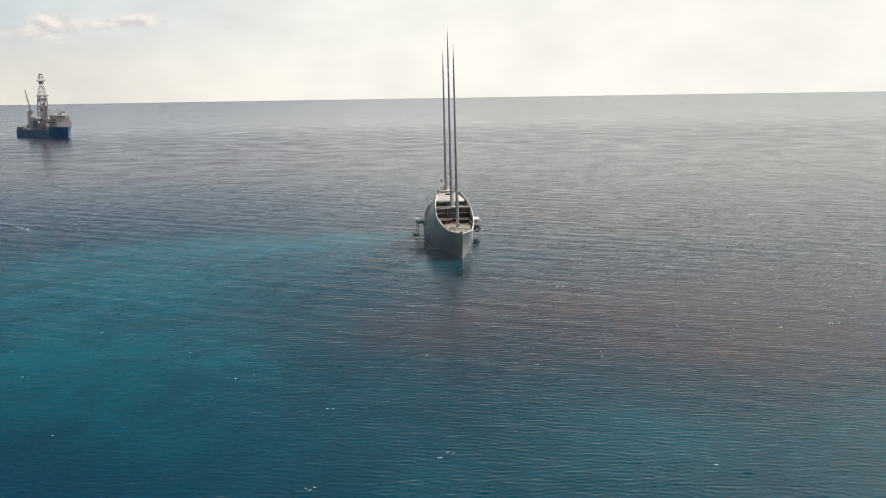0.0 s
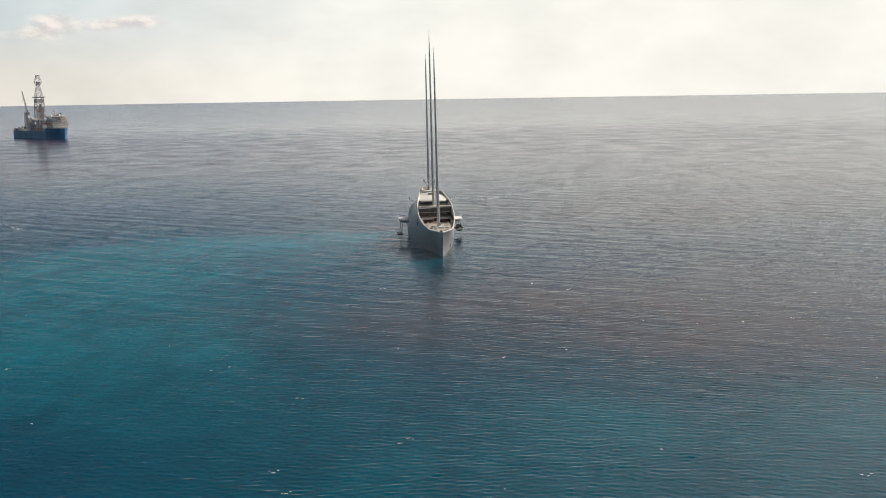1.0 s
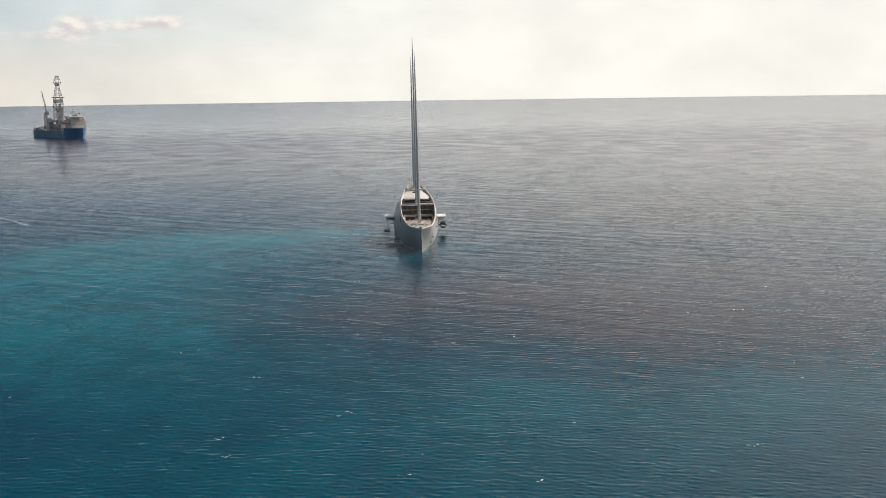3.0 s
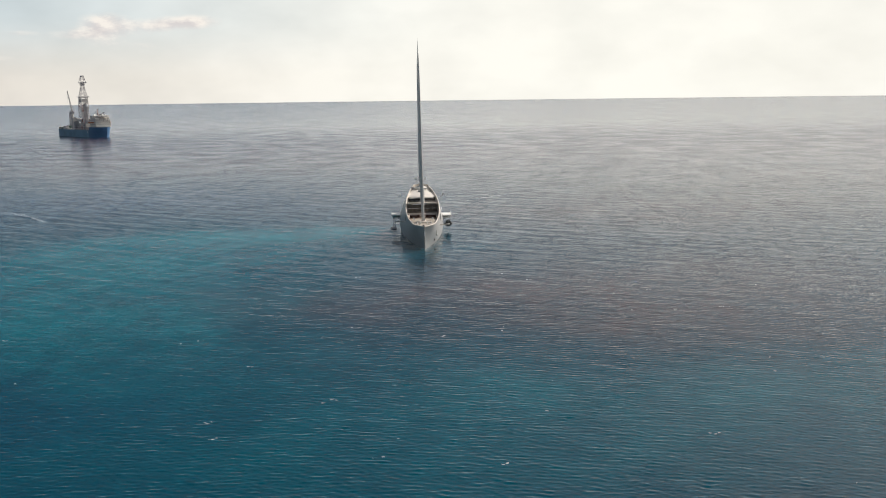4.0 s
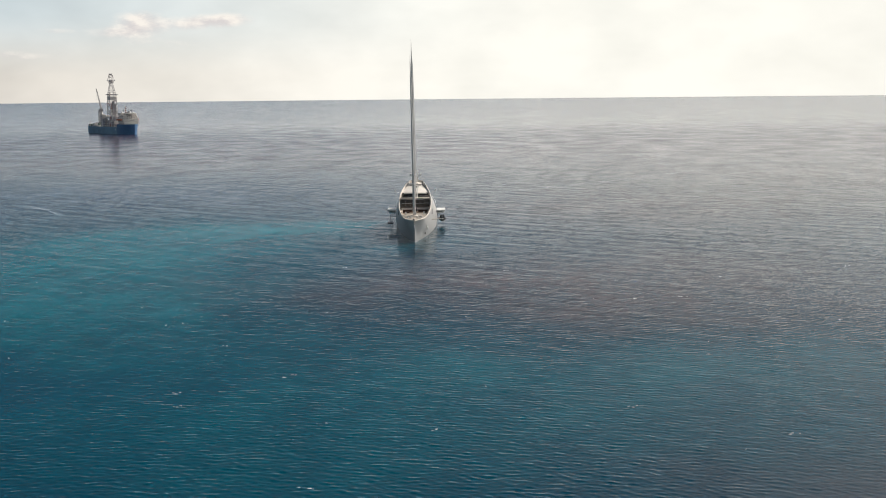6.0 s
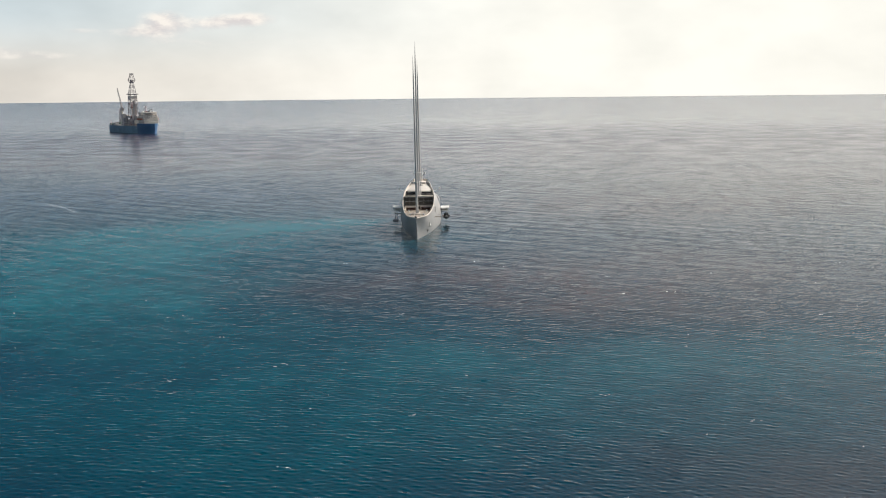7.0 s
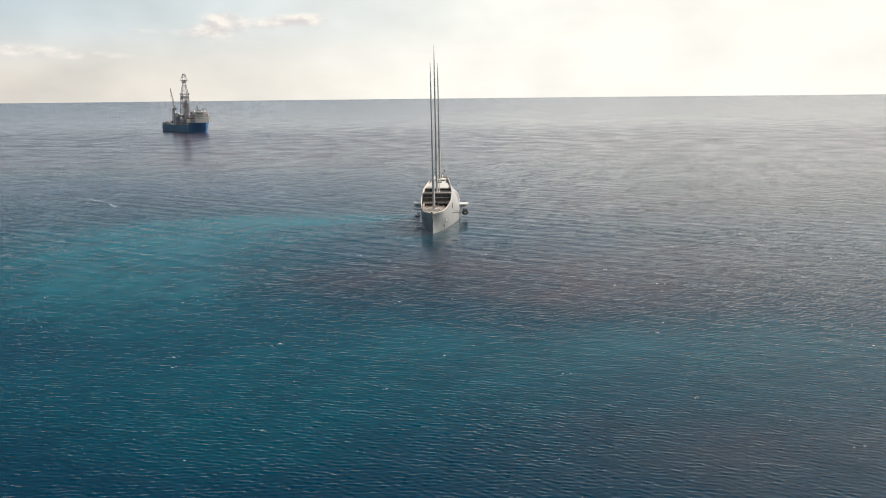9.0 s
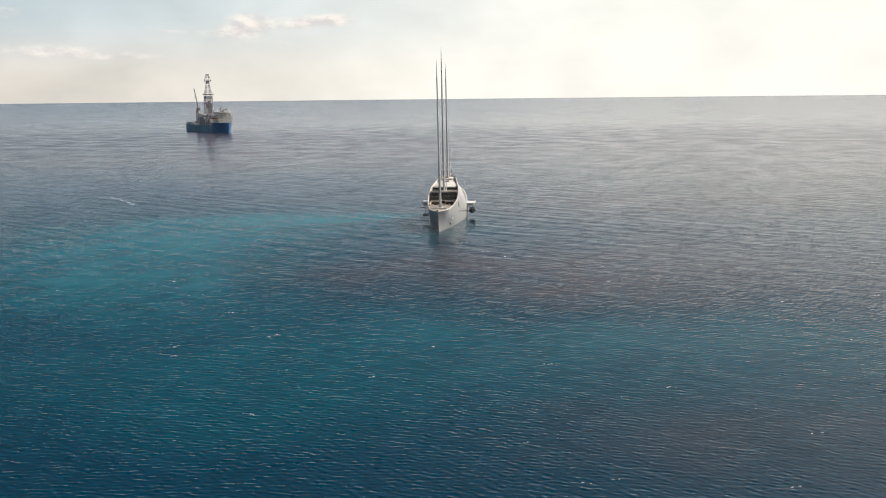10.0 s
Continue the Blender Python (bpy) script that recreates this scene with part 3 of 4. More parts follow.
def build_yacht_decks():
    deck_between("foredeck", 0.6, 21.5, 10.5, 11.9, M_TEAK, "sun-bleached teak foredeck", 22)
    # sunken lounge across the deck
    deck_between("lounge_floor", 21.5, 34, 11.4, 11.6, M_TEAK_DARK, "dark teak floor of the sunken lounge", 8)
    deck_between("upper_foredeck", 34, 37.2, 13.4, 13.8, M_TEAK_MID, "teak deck before the saloon windows", 8)
    # solid black riser: the recess's shade is put in as colour
    part("lounge_step", boxm(-7.4, 7.4, 33.6, 34.3, 11.6, 13.1), M_BLACK, yacht, "black riser painting the shade under the deck edge")
    part("lounge_lip", boxm(-7.5, 7.5, 33.4, 34.4, 13.1, 13.5, bev=0.1), M_RIM, yacht)
    for sx in (-1, 1):
        # curved settee in the lounge, with its backrest
        rr = []
        for i in range(15):
            a = math.pi * i / 14
            px, py = sx * (4.1 + 2.6 * math.cos(a)), 31.0 - 1.7 * math.sin(a)
            qx, qy = sx * (4.1 + 1.7 * math.cos(a)), 31.0 - 0.9 * math.sin(a)
            rr.append([(px, py, 11.7), (px, py, 12.95), ((px * 0.8 + qx * 0.2), (py * 0.8 + qy * 0.2), 12.95), ((px * 0.7 + qx * 0.3), (py * 0.7 + qy * 0.3), 12.3), (qx, qy, 12.3), (qx, qy, 11.7)])
        part("settee", sheet(rr), M_CUSHION, yacht, "dark upholstered curved settee", smooth=True)
        # pale coaming that curls round the settee's open side
        rr = []
        for i in range(17):
            a = math.pi * (i / 16 * 1.1 - 0.05)
            px, py, qx, qy = sx * (4.1 + 3.2 * math.cos(a)), 31.4 + 1.5 * math.sin(a), sx * (4.1 + 2.75 * math.cos(a)), 31.4 + 1.1 * math.sin(a)
            rr.append([(px, py, 11.6), (px, py, 13.5), (qx, qy, 13.5), (qx, qy, 11.6)])
        part("lounge_coaming", sheet(rr), M_RIM, yacht, "pale curved coaming behind the settee", smooth=True)
        part("deck_hatch", boxm(sx * 2.4 - 1.1, sx * 2.4 + 1.1, 14.5, 15.3, 11.35, 11.62, bev=0.06), M_SMOKE, yacht, "flush dark deck hatch")
        part("side_locker", boxm(sx * 6.9 - 0.45, sx * 6.9 + 0.45, 20.0, 33.2, 11.4, 13.0, bev=0.15), M_TEAK, yacht)
        part("bollard", tubem((sx * 2.2, 4.2, 10.6), (sx * 2.2, 4.2, 11.5), 0.22), M_STEEL, yacht)
    for sx in (-1, 1):
        for y, r in ((7.4, 0.42), (17.6, 0.38), (19.2, 0.38)):
            zz = 10.95 + (y - 0.6) * 0.067
            part("winch", tubem((sx * (3.4 if y < 10 else 4.6), y, zz - 0.1), (sx * (3.4 if y < 10 else 4.6), y, zz + 0.75), r, r * 0.7, 12), M_STEEL, yacht)
        part("mooring_cleat", boxm(sx * 5.4 - 0.2, sx * 5.4 + 0.2, 12.6, 13.6, 11.4, 11.75, bev=0.08), M_STEEL, yacht)
        part("deck_vent", tubem((sx * 1.6, 8.6, 10.9), (sx * 1.6, 8.6, 11.8), 0.3, 0.42, 10), M_WHITE, yacht)
        part("lounge_cushion", boxm(sx * 4.2 - 1.3, sx * 4.2 + 1.3, 28.0, 29.0, 11.6, 12.2, bev=0.15), M_CUSHION, yacht)
        part("terrace_rail", tubem((sx * 0.9, 38.6, 19.3), (sx * 6.9, 38.6, 19.3), 0.05, n=6), M_STEEL, yacht)
        for k in range(5):
            part("rail_post", tubem((sx * (0.9 + k * 1.5), 38.6, 18.3), (sx * (0.9 + k * 1.5), 38.6, 19.3), 0.04, n=6), M_STEEL, yacht)
    part("windlass_cover", boxm(-3.6, 3.6, 10.6, 12.0, 11.0, 11.9, bev=0.2), M_RIM, yacht, "pale raised sill before the foremast")
    part("lounge_sill", boxm(-4.8, 4.8, 21.2, 22.2, 11.6, 12.15, bev=0.12), M_TEAK, yacht)
    part("lounge_table", boxm(-1.4, 1.4, 26.2, 27.4, 12.2, 12.4, bev=0.05), M_TEAK_MID, yacht)
    part("lounge_table_leg", tubem((0, 26.8, 11.5), (0, 26.8, 12.2), 0.25), M_STEEL, yacht)
    # saloon front: tinted panes between slim mullions
    w37 = rim_at(37.5)[0] - 0.7
    n = 6
    for i in range(n):
        x0, x1 = -w37 + 2 * w37 * i / n + 0.06, -w37 + 2 * w37 * (i + 1) / n - 0.06
        part("saloon_pane", boxm(x0, x1, 37.2, 37.35, 13.85, 17.45), M_BRONZE, yacht, "tall bronze-tinted saloon window pane")
        if i:
            part("mullion", boxm(x0 - 0.1, x0, 37.15, 37.4, 13.8, 17.5), M_TEAK_MID, yacht)
    part("saloon_handrail", boxm(-w37, w37, 36.9, 37.05, 15.5, 15.62), M_STEEL, yacht)
    part("terrace_beam", boxm(-w37 - 0.1, w37 + 0.1, 36.8, 38.4, 17.75, 18.4, bev=0.2), M_RIM, yacht, "broad pale cross beam")
    deck_between("terrace", 38.4, 45.0, 18.0, 18.15, M_TEAK, "teak terrace behind the cross beam", 6, 0.7)
    w45 = rim_at(45)[0] - 0.7
    for i in range(4):
        x0, x1 = -w45 + 2 * w45 * i / 4 + 0.06, -w45 + 2 * w45 * (i + 1) / 4 - 0.06
        part("bridge_pane", boxm(x0, x1, 45.0, 45.15, 18.25, 20.35), M_GLASS, yacht, "black wraparound window pane")
        if i:
            part("mullion", boxm(x0 - 0.12, x0, 44.92, 45.2, 18.2, 20.4), M_BLACK, yacht)
    # roof: gently crowned between the rims, lip overhanging the panes
    rows = []
    for y in np.concatenate(([43.4, 43.5, 43.8], np.linspace(45, 100, 32))):
        w, z = rim_at(float(y))
        z = min(z - 0.25, 20.65 + max(0.0, y - 46) * 0.11) - 0.05
        w -= 0.5
        drop = 0.5 if y < 43.45 else 0.12 if y < 43.6 else 0.0
        # the front edge sweeps back towards its corners
        rows.append([(w * u, float(y) + 2.4 * abs(u) ** 3 * max(0.0, 1 - (y - 43.4) / 9), z + (1 - u * u) * 0.55 - drop) for u in np.linspace(-1, 1, 25)])
    part("house_roof", sheet(rows), M_ROOF, yacht, "pale crowned deckhouse roof", smooth=True)
    for sx in (-1, 1):
        rows = []
        for y in np.linspace(57, 70, 10):
            w, z = rim_at(float(y))
            h = 0.5 * math.sin(math.pi * (y - 56) / 15)
            rows.append([(sx * (w - 0.55), y, z - 0.3), (sx * (w - 0.75), y, z + h), (sx * (w - 0.9), y, z + h), (sx * (w - 1.0), y, z - 0.3)])
        part("windscreen", sheet(rows), M_SMOKE, yacht, "smoked glass windscreen on the roof edge", smooth=True)
    part("roof_hatch", boxm(-1.6, 1.6, 55.5, 58.0, 22.2, 22.75, bev=0.15), M_SMOKE, yacht)
    part("sun_pad", boxm(-3.2, 3.2, 61.5, 64.0, 23.0, 23.6, bev=0.2), M_RIM, yacht)
    rows = []
    for i in range(13):
        a = math.pi * i / 12
        c, s = math.cos(a), math.sin(a)
        rows.append([(c * 4.2, 71.5 + s * 3.6, 22.2), (c * 4.1, 71.5 + s * 3.5, 24.6), (c * 3.8, 71.5 + s * 3.2, 24.6), (c * 3.7, 71.5 + s * 3.1, 22.2)])
    part("cockpit_coaming", sheet(rows), M_RIM, yacht, "rounded pale cockpit coaming", smooth=True)


def build_mast(x0, y0, z0, x1, y1, z1, chord, beam):
    """Unstayed wing mast: oval section that tapers to a fine point."""
    rows = []
    for i in range(41):
        u = i / 40
        x, y, z = x0 + (x1 - x0) * u, y0 + (y1 - y0) * u ** 1.3, z0 + (z1 - z0) * u
        k = (1 - 0.62 * u) if u < 0.86 else (1 - 0.62 * 0.86) * max(0.03, (1 - u) / 0.14) ** 0.75
        rows.append([(x + math.cos(a) * beam * k, y + math.sin(a) * chord * k * (1.0 if math.sin(a) < 0 else 1.25), z) for a in np.linspace(0, 2 * math.pi, 17)[:-1]])
    return part("mast", sheet(rows, True), M_MAST, yacht, "tall grey tapered wing mast", smooth=True)


def build_masts():
    fore = build_mast(-0.2, 14.6, 11.0, -0.35, 13.0, 91.4, 1.5, 0.74)
    main = build_mast(-0.2, 41.5, 13.8, -0.12, 40.6, 100.0, 1.5, 0.76)
    miz = build_mast(-0.2, 69.5, 23.0, -0.12, 68.4, 91.1, 1.5, 0.72)
    for ma, y, z in ((fore, 13.4, 27.7), (main, 40.3, 30.5)):
        part("spreader", tubem((-2.4, y - 0.9, z), (2.0, y - 0.9, z + 0.15), 0.14, 0.12), M_WHITE, ma)
        for x in (-2.4, 2.0):
            part("sensor_head", tubem((x, y - 0.9, z - 0.5), (x, y - 0.9, z + 0.7), 0.16, 0.1), M_WHITE, ma)
    for ma, y, z in ((fore, 14.6, 11.3), (main, 41.5, 18.0), (miz, 69.5, 23.4)):
        bm = bmesh.new()
        for i in range(24):
            a, c = 2 * math.pi * i / 24, 2 * math.pi * (i + 1) / 24
            ring = [[(-0.2 + math.cos(t) * r, y + 0.3 + math.sin(t) * r * 1.5, z + h) for r, h in ((1.75, 0.0), (1.6, 0.45), (1.0, 0.55))] for t in (a, c)]
            vs = [[bm.verts.new(p) for p in q] for q in ring]
            for k in range(2):
                bm.faces.new((vs[0][k], vs[0][k + 1], vs[1][k + 1], vs[1][k]))
        bmesh.ops.remove_doubles(bm, verts=bm.verts[:], dist=0.001)
        part("mast_collar", bm, M_RIM, ma, smooth=True)
    # radar wings on the mizzen
    for sx in (-1, 1):
        rows = []
        for u in np.linspace(0, 1, 8):
            x, z, c = sx * (0.5 + 2.4 * u), 26.2 + 1.9 * u ** 1.4, 1.1 - 0.6 * u
            rows.append([(x, 67.0 - c, z), (x, 67.0, z + 0.28), (x, 67.0 + c, z), (x, 67.0, z - 0.2)])
        bm = sheet(rows, True)
        part("radar_wing", bm, M_RIGGREY, miz, "swept dark grey radar wing", smooth=True)
        part("radar_dome", tubem((sx * 2.7, 67, 28.0), (sx * 2.7, 67, 28.9), 0.5, 0.28, 12), M_WHITE, miz)
    # stowed booms beside the masts
    for ma, y, z in ((main, 42.3, 18.4), (miz, 69.6, 24.4)):
        part("boom", tubem((0.95, y, z), (1.25, y + 2.6, z + 6.2), 0.36, 0.22, 10), M_WHITE, ma, "white boom stowed against the mast", smooth=True)
    part("mast_ladder_box", boxm(-0.8, 0.8, 12.6, 13.3, 12.0, 13.6, bev=0.1), M_MAST, fore)


def build_hull_gear():
    for sx in (-1, 1):
        # fold-out balcony with its lower step
        dz = -0.6 if sx > 0 else 0.0
        b = part("balcony", boxm(*sorted((sx * 11.2, sx * 16.0)), 64.5, 76.0, 8.75 + dz, 9.35 + dz, bev=0.12), M_WHITE, yacht, "white fold-out hull balcony")
        part("lower_platform", boxm(*sorted((sx * 11.0, sx * 15.3)), 64.8, 74.5, 7.5 + dz, 8.05 + dz, bev=0.1), M_WHITE, b)
        for y in (66.5, 74.5):
            part("strut", tubem((sx * 11.3, y, 6.4 + dz), (sx * 14.6, y, 8.8 + dz), 0.16), M_STEEL, b)
        for y in (65.5, 72.5):
            part("hanger", tubem((sx * 14.3, y, 8.0 + dz), (sx * 14.3, y, 8.8 + dz), 0.12), M_STEEL, b)
        for k in range(6):
            part("rail_post", tubem((sx * 15.8, 65 + k * 2.1, 9.3 + dz), (sx * 15.8, 65 + k * 2.1, 10.2 + dz), 0.04, n=6), M_STEEL, b)
        part("rail", tubem((sx * 15.8, 64.8, 10.2 + dz), (sx * 15.8, 75.8, 10.2 + dz), 0.05, n=6), M_STEEL, b)
        # shell door standing open above the balcony
        rows = []
        for u in np.linspace(0, 1, 7):
            rows.append([(sx * (hull_x(y, 10.6 + 6.0 * u) + 0.45 + 0.35 * math.sin(math.pi * u)), y, 10.6 + 6.0 * u) for y in (65.0, 67.5, 70.0, 72.5)])
        bm = sheet(rows)
        bmesh.ops.solidify(bm, geom=bm.faces[:], thickness=0.25)
        part("shell_door", bm, M_WHITE, yacht, "pale curved hull door", smooth=True)
        # side door in the hull near the foredeck
        part("side_door", boxm(*sorted((sx * 8.35, sx * 8.9)), 31.6, 33.6, 10.2, 13.0, bev=0.1), M_SMOKE, yacht, "dark open side door in the hull")
        zb = 7.4 if sx > 0 else 9.4
        part("boat_boom", tubem((sx * (hull_x(33.0, zb) - 0.2), 33.0, zb), (sx * 13.4, 34.0, zb + 0.1), 0.3, 0.2), M_RIM, yacht, "pale boat boom swung out from the hull")
        part("boom_stay", tubem((sx * (hull_x(33.0, zb + 2.2) - 0.1), 33.4, zb + 2.2), (sx * 12.6, 34.0, zb + 0.2), 0.07, n=6), M_STEEL, yacht)
        part("whip_aerial", tubem((sx * 7.6, 50, 19.5), (sx * 11.0, 52, 20.9), 0.1, 0.06, 6), M_WHITE, yacht)
        part("aerial_pod", tubem((sx * 11.0, 52, 20.4), (sx * 11.0, 52, 21.8), 0.28, 0.2), M_WHITE, yacht)
    # boarding ladder from the starboard balcony to the pontoon
    lad = part("boarding_ladder", tubem((-13.6, 75.5, 8.8), (-14.2, 79.0, 0.6), 0.12), M_STEEL, yacht, "steel boarding ladder down to the pontoon")
    part("ladder_rail", tubem((-14.6, 75.5, 8.8), (-15.2, 79.0, 0.6), 0.12), M_STEEL, lad)
    for k in range(9):
        u = (k + 0.5) / 9
        part("rung", tubem((-13.6 - 0.6 * u, 75.5 + 3.5 * u, 8.8 - 8.2 * u), (-14.6 - 0.6 * u, 75.5 + 3.5 * u, 8.8 - 8.2 * u), 0.06, n=6), M_STEEL, lad)
    # anchor on the port bow, its hawse hole, and the fairlead in the stem
    ax = hull_x(15.2, 5.6) + 0.3
    anc = part("anchor", tubem((ax - 0.1, 14.2, 7.2), (ax + 0.05, 15.2, 4.9), 0.26), M_WHITE, yacht, "pale anchor housed on the bow")
    part("fluke", tubem((ax + 0.1, 13.4, 5.3), (ax + 0.2, 15.2, 4.6), 0.2, 0.34), M_WHITE, anc)
    part("fluke", tubem((ax + 0.1, 15.2, 4.7), (ax + 0.2, 17.6, 5.6), 0.34, 0.16), M_WHITE, anc)
    part("crown", boxm(ax - 0.1, ax + 0.5, 14.4, 16.2, 4.5, 5.0, bev=0.12), M_STEEL, anc)
    hx = hull_x(16.2, 2.4)
    part("hawse_hole", tubem((hx - 0.35, 16.3, 2.4), (hx + 0.12, 16.1, 2.35), 0.55, 0.6, 14), M_BLACK, yacht, "dark round hawse hole")
    part("fairlead", tubem((-0.35, -2.0, 11.15), (-0.35, -1.3, 11.5), 0.5, 0.5, 14), M_BLACK, yacht, "dark oval fairlead in the bow rim")


build_yacht_hull()
build_yacht_decks()
build_masts()
build_hull_gear()


def tender(name, label, at, length=8.5, cover=M_BLACK, falls=0.0):
    """Small motor tender with a rounded tube, console and outboard end."""
    t = thing(name, label, "tender boat", at)
    rows = []
    for u in np.linspace(0, 1, 13):
        w = 1.9 * math.sin(math.pi * min(1, 0.12 + u * 0.62)) if u < 0.6 else 1.9 * (1 - ((u - 0.6) / 0.4) ** 2.2)
        w = max(w, 0.06)
        y = -length / 2 + (1 - u) * length
        rows.append([(-w, y, 1.35 + 0.3 * u), (-w * 1.02, y, 0.9), (-w * 0.6, y, 0.2), (0, y, -0.1 + 0.5 * u * u), (w * 0.6, y, 0.2), (w * 1.02, y, 0.9), (w, y, 1.35 + 0.3 * u)])
    bm = sheet(rows)
    bm.verts.ensure_lookup_table()
    bm.faces.new([bm.verts[i] for i in range(7)])
    part("hull", bm, M_BOOT, t, "black tender hull", smooth=True)
    part("deck", boxm(-1.4, 1.4, -length * 0.32, length * 0.47, 1.0, 1.15), M_BLACK, t)
    for sx in (-1, 1):
        part("tube", tubem((sx * 1.85, length * 0.47, 1.35), (sx * 1.7, -length * 0.2, 1.55), 0.42, 0.36, 10), cover, t, smooth=True)
    part("bow_cushion", boxm(-0.9, 0.9, -length * 0.36, -length * 0.2, 1.15, 1.6, bev=0.15), M_WHITE, t)
    con = part("console", boxm(-1.3, 1.3, -1.6, 2.2, 1.15, 3.1, bev=0.3), M_BLACK, t, "black covered helm console")
    part("windshield", boxm(-0.95, 0.95, -1.82, -1.7, 2.5, 3.6, bev=0.03), M_SMOKE, con)
    part("seat", boxm(-0.8, 0.8, 2.4, 3.2, 1.15, 1.95, bev=0.12), M_CUSHION, t)
    part("outboard", boxm(-0.35, 0.35, length * 0.47, length * 0.55, 0.5, 2.0, bev=0.12), M_BLACK, t)
    if falls:
        for y in (-length * 0.25, length * 0.3):
            part("fall_line", tubem((0, y, 1.1), (0, y, falls), 0.06, n=6), M_STEEL, t)
    return t


tender("tender", "black and white tender hanging beneath the balcony", pose(14.2, 68.6, 2.4), 8.5, M_BLACK, 4.2)


def pontoon():
    p = thing("boarding_pontoon", "low dark boarding pontoon floating beside the yacht", "pontoon", pose(-15.0, 80.0, 0))
    part("float_body", boxm(-1.5, 1.5, -3.6, 3.6, -0.5, 0.4, bev=0.15), M_BOOT, p)
    part("deck_mat", boxm(-1.3, 1.3, -3.4, 3.4, 0.4, 0.47), M_RIGGREY, p)
    for y in (-3.0, 3.0):
        part("cleat", boxm(-1.4, -1.1, y - 0.25, y + 0.25, 0.4, 0.7, bev=0.05), M_STEEL, p)


pontoon()


# ---- the drill ship: local x forward, y to port ----
ship = thing("drill_ship", "blue-hulled drill ship with a tall grey derrick at anchor", "drill ship", pose(-644, 1653, 0, 0, 0, -51.0) @ Matrix.Scale(1.025, 4))


def ship_w(x):
    """Half beam along the hull."""
    return float(spline((-94, -88, -60, 54, 78, 91, 98, 101), (15.5, 17.5, 18, 18, 16, 10.5, 5, 0.6), x))


def ship_rows(z0, z1, x0, x1, n, flare=0.0):
    rows = []
    for x in np.linspace(x0, x1, n):
        k = max(0, (x - 54) / 47)
        row = []
        for z in np.linspace(z0, z1, 5):
            s = flare * k * (z / 20)
            w = ship_w(x) * (1 - 0.25 * k * (1 - max(0, z) / 20))
            row.append((w, x + s, z))
        rows.append([(a, -w, c) for w, a, c in row[::-1]] + [(a, w, c) for w, a, c in row])
    return rows


def build_ship_hull():
    def closed(rows):
        bm = sheet(rows)
        bm.verts.ensure_lookup_table()
        k = len(rows[0])
        for i in range(len(rows) - 1):
            bm.faces.new([bm.verts[i * k], bm.verts[(i + 1) * k], bm.verts[(i + 2) * k - 1], bm.verts[(i + 1) * k - 1]])
        bm.faces.new([bm.verts[i] for i in range(k)])
        bm.faces.new([bm.verts[(len(rows) - 1) * k + i] for i in range(k)])
        return bm
    part("hull", closed(ship_rows(-3, 12.5, -94, 60, 20)), M_LBLUE, ship, "blue after hull, paled for haze", smooth=True)
    part("fore_hull", closed(ship_rows(-3, 19.5, 60, 101, 22, 3.5)), M_DBLUE, ship, "deep blue forward hull", smooth=True)
    part("main_deck", boxm(-92, 60, -16.5, 16.5, 12.5, 12.9), M_GREEN, ship)
    part("forecastle_deck", sheet([[(x, -ship_w(x) + 1, 19.6), (x, 0, 19.75), (x, ship_w(x) - 1, 19.6)] for x in np.linspace(60.5, 99, 14)]), M_GREEN, ship)
    for sy in (-1, 1):
        part("bulwark", boxm(-88, 60, sy * 17.6 - 0.2, sy * 17.6 + 0.2, 12.5, 13.8), M_LBLUE, ship)
    for k in range(7):
        part("hull_bar", boxm(34 + k * 3.2, 36 + k * 3.2, -18.12, -17.9, 9.0, 11.2), M_WHITE, ship)
    for x in (-55, -20, 12):
        part("hull_port", boxm(x - 1.5, x + 1.5, -18.08, -17.8, 7.5, 9.5), M_BOOT, ship)


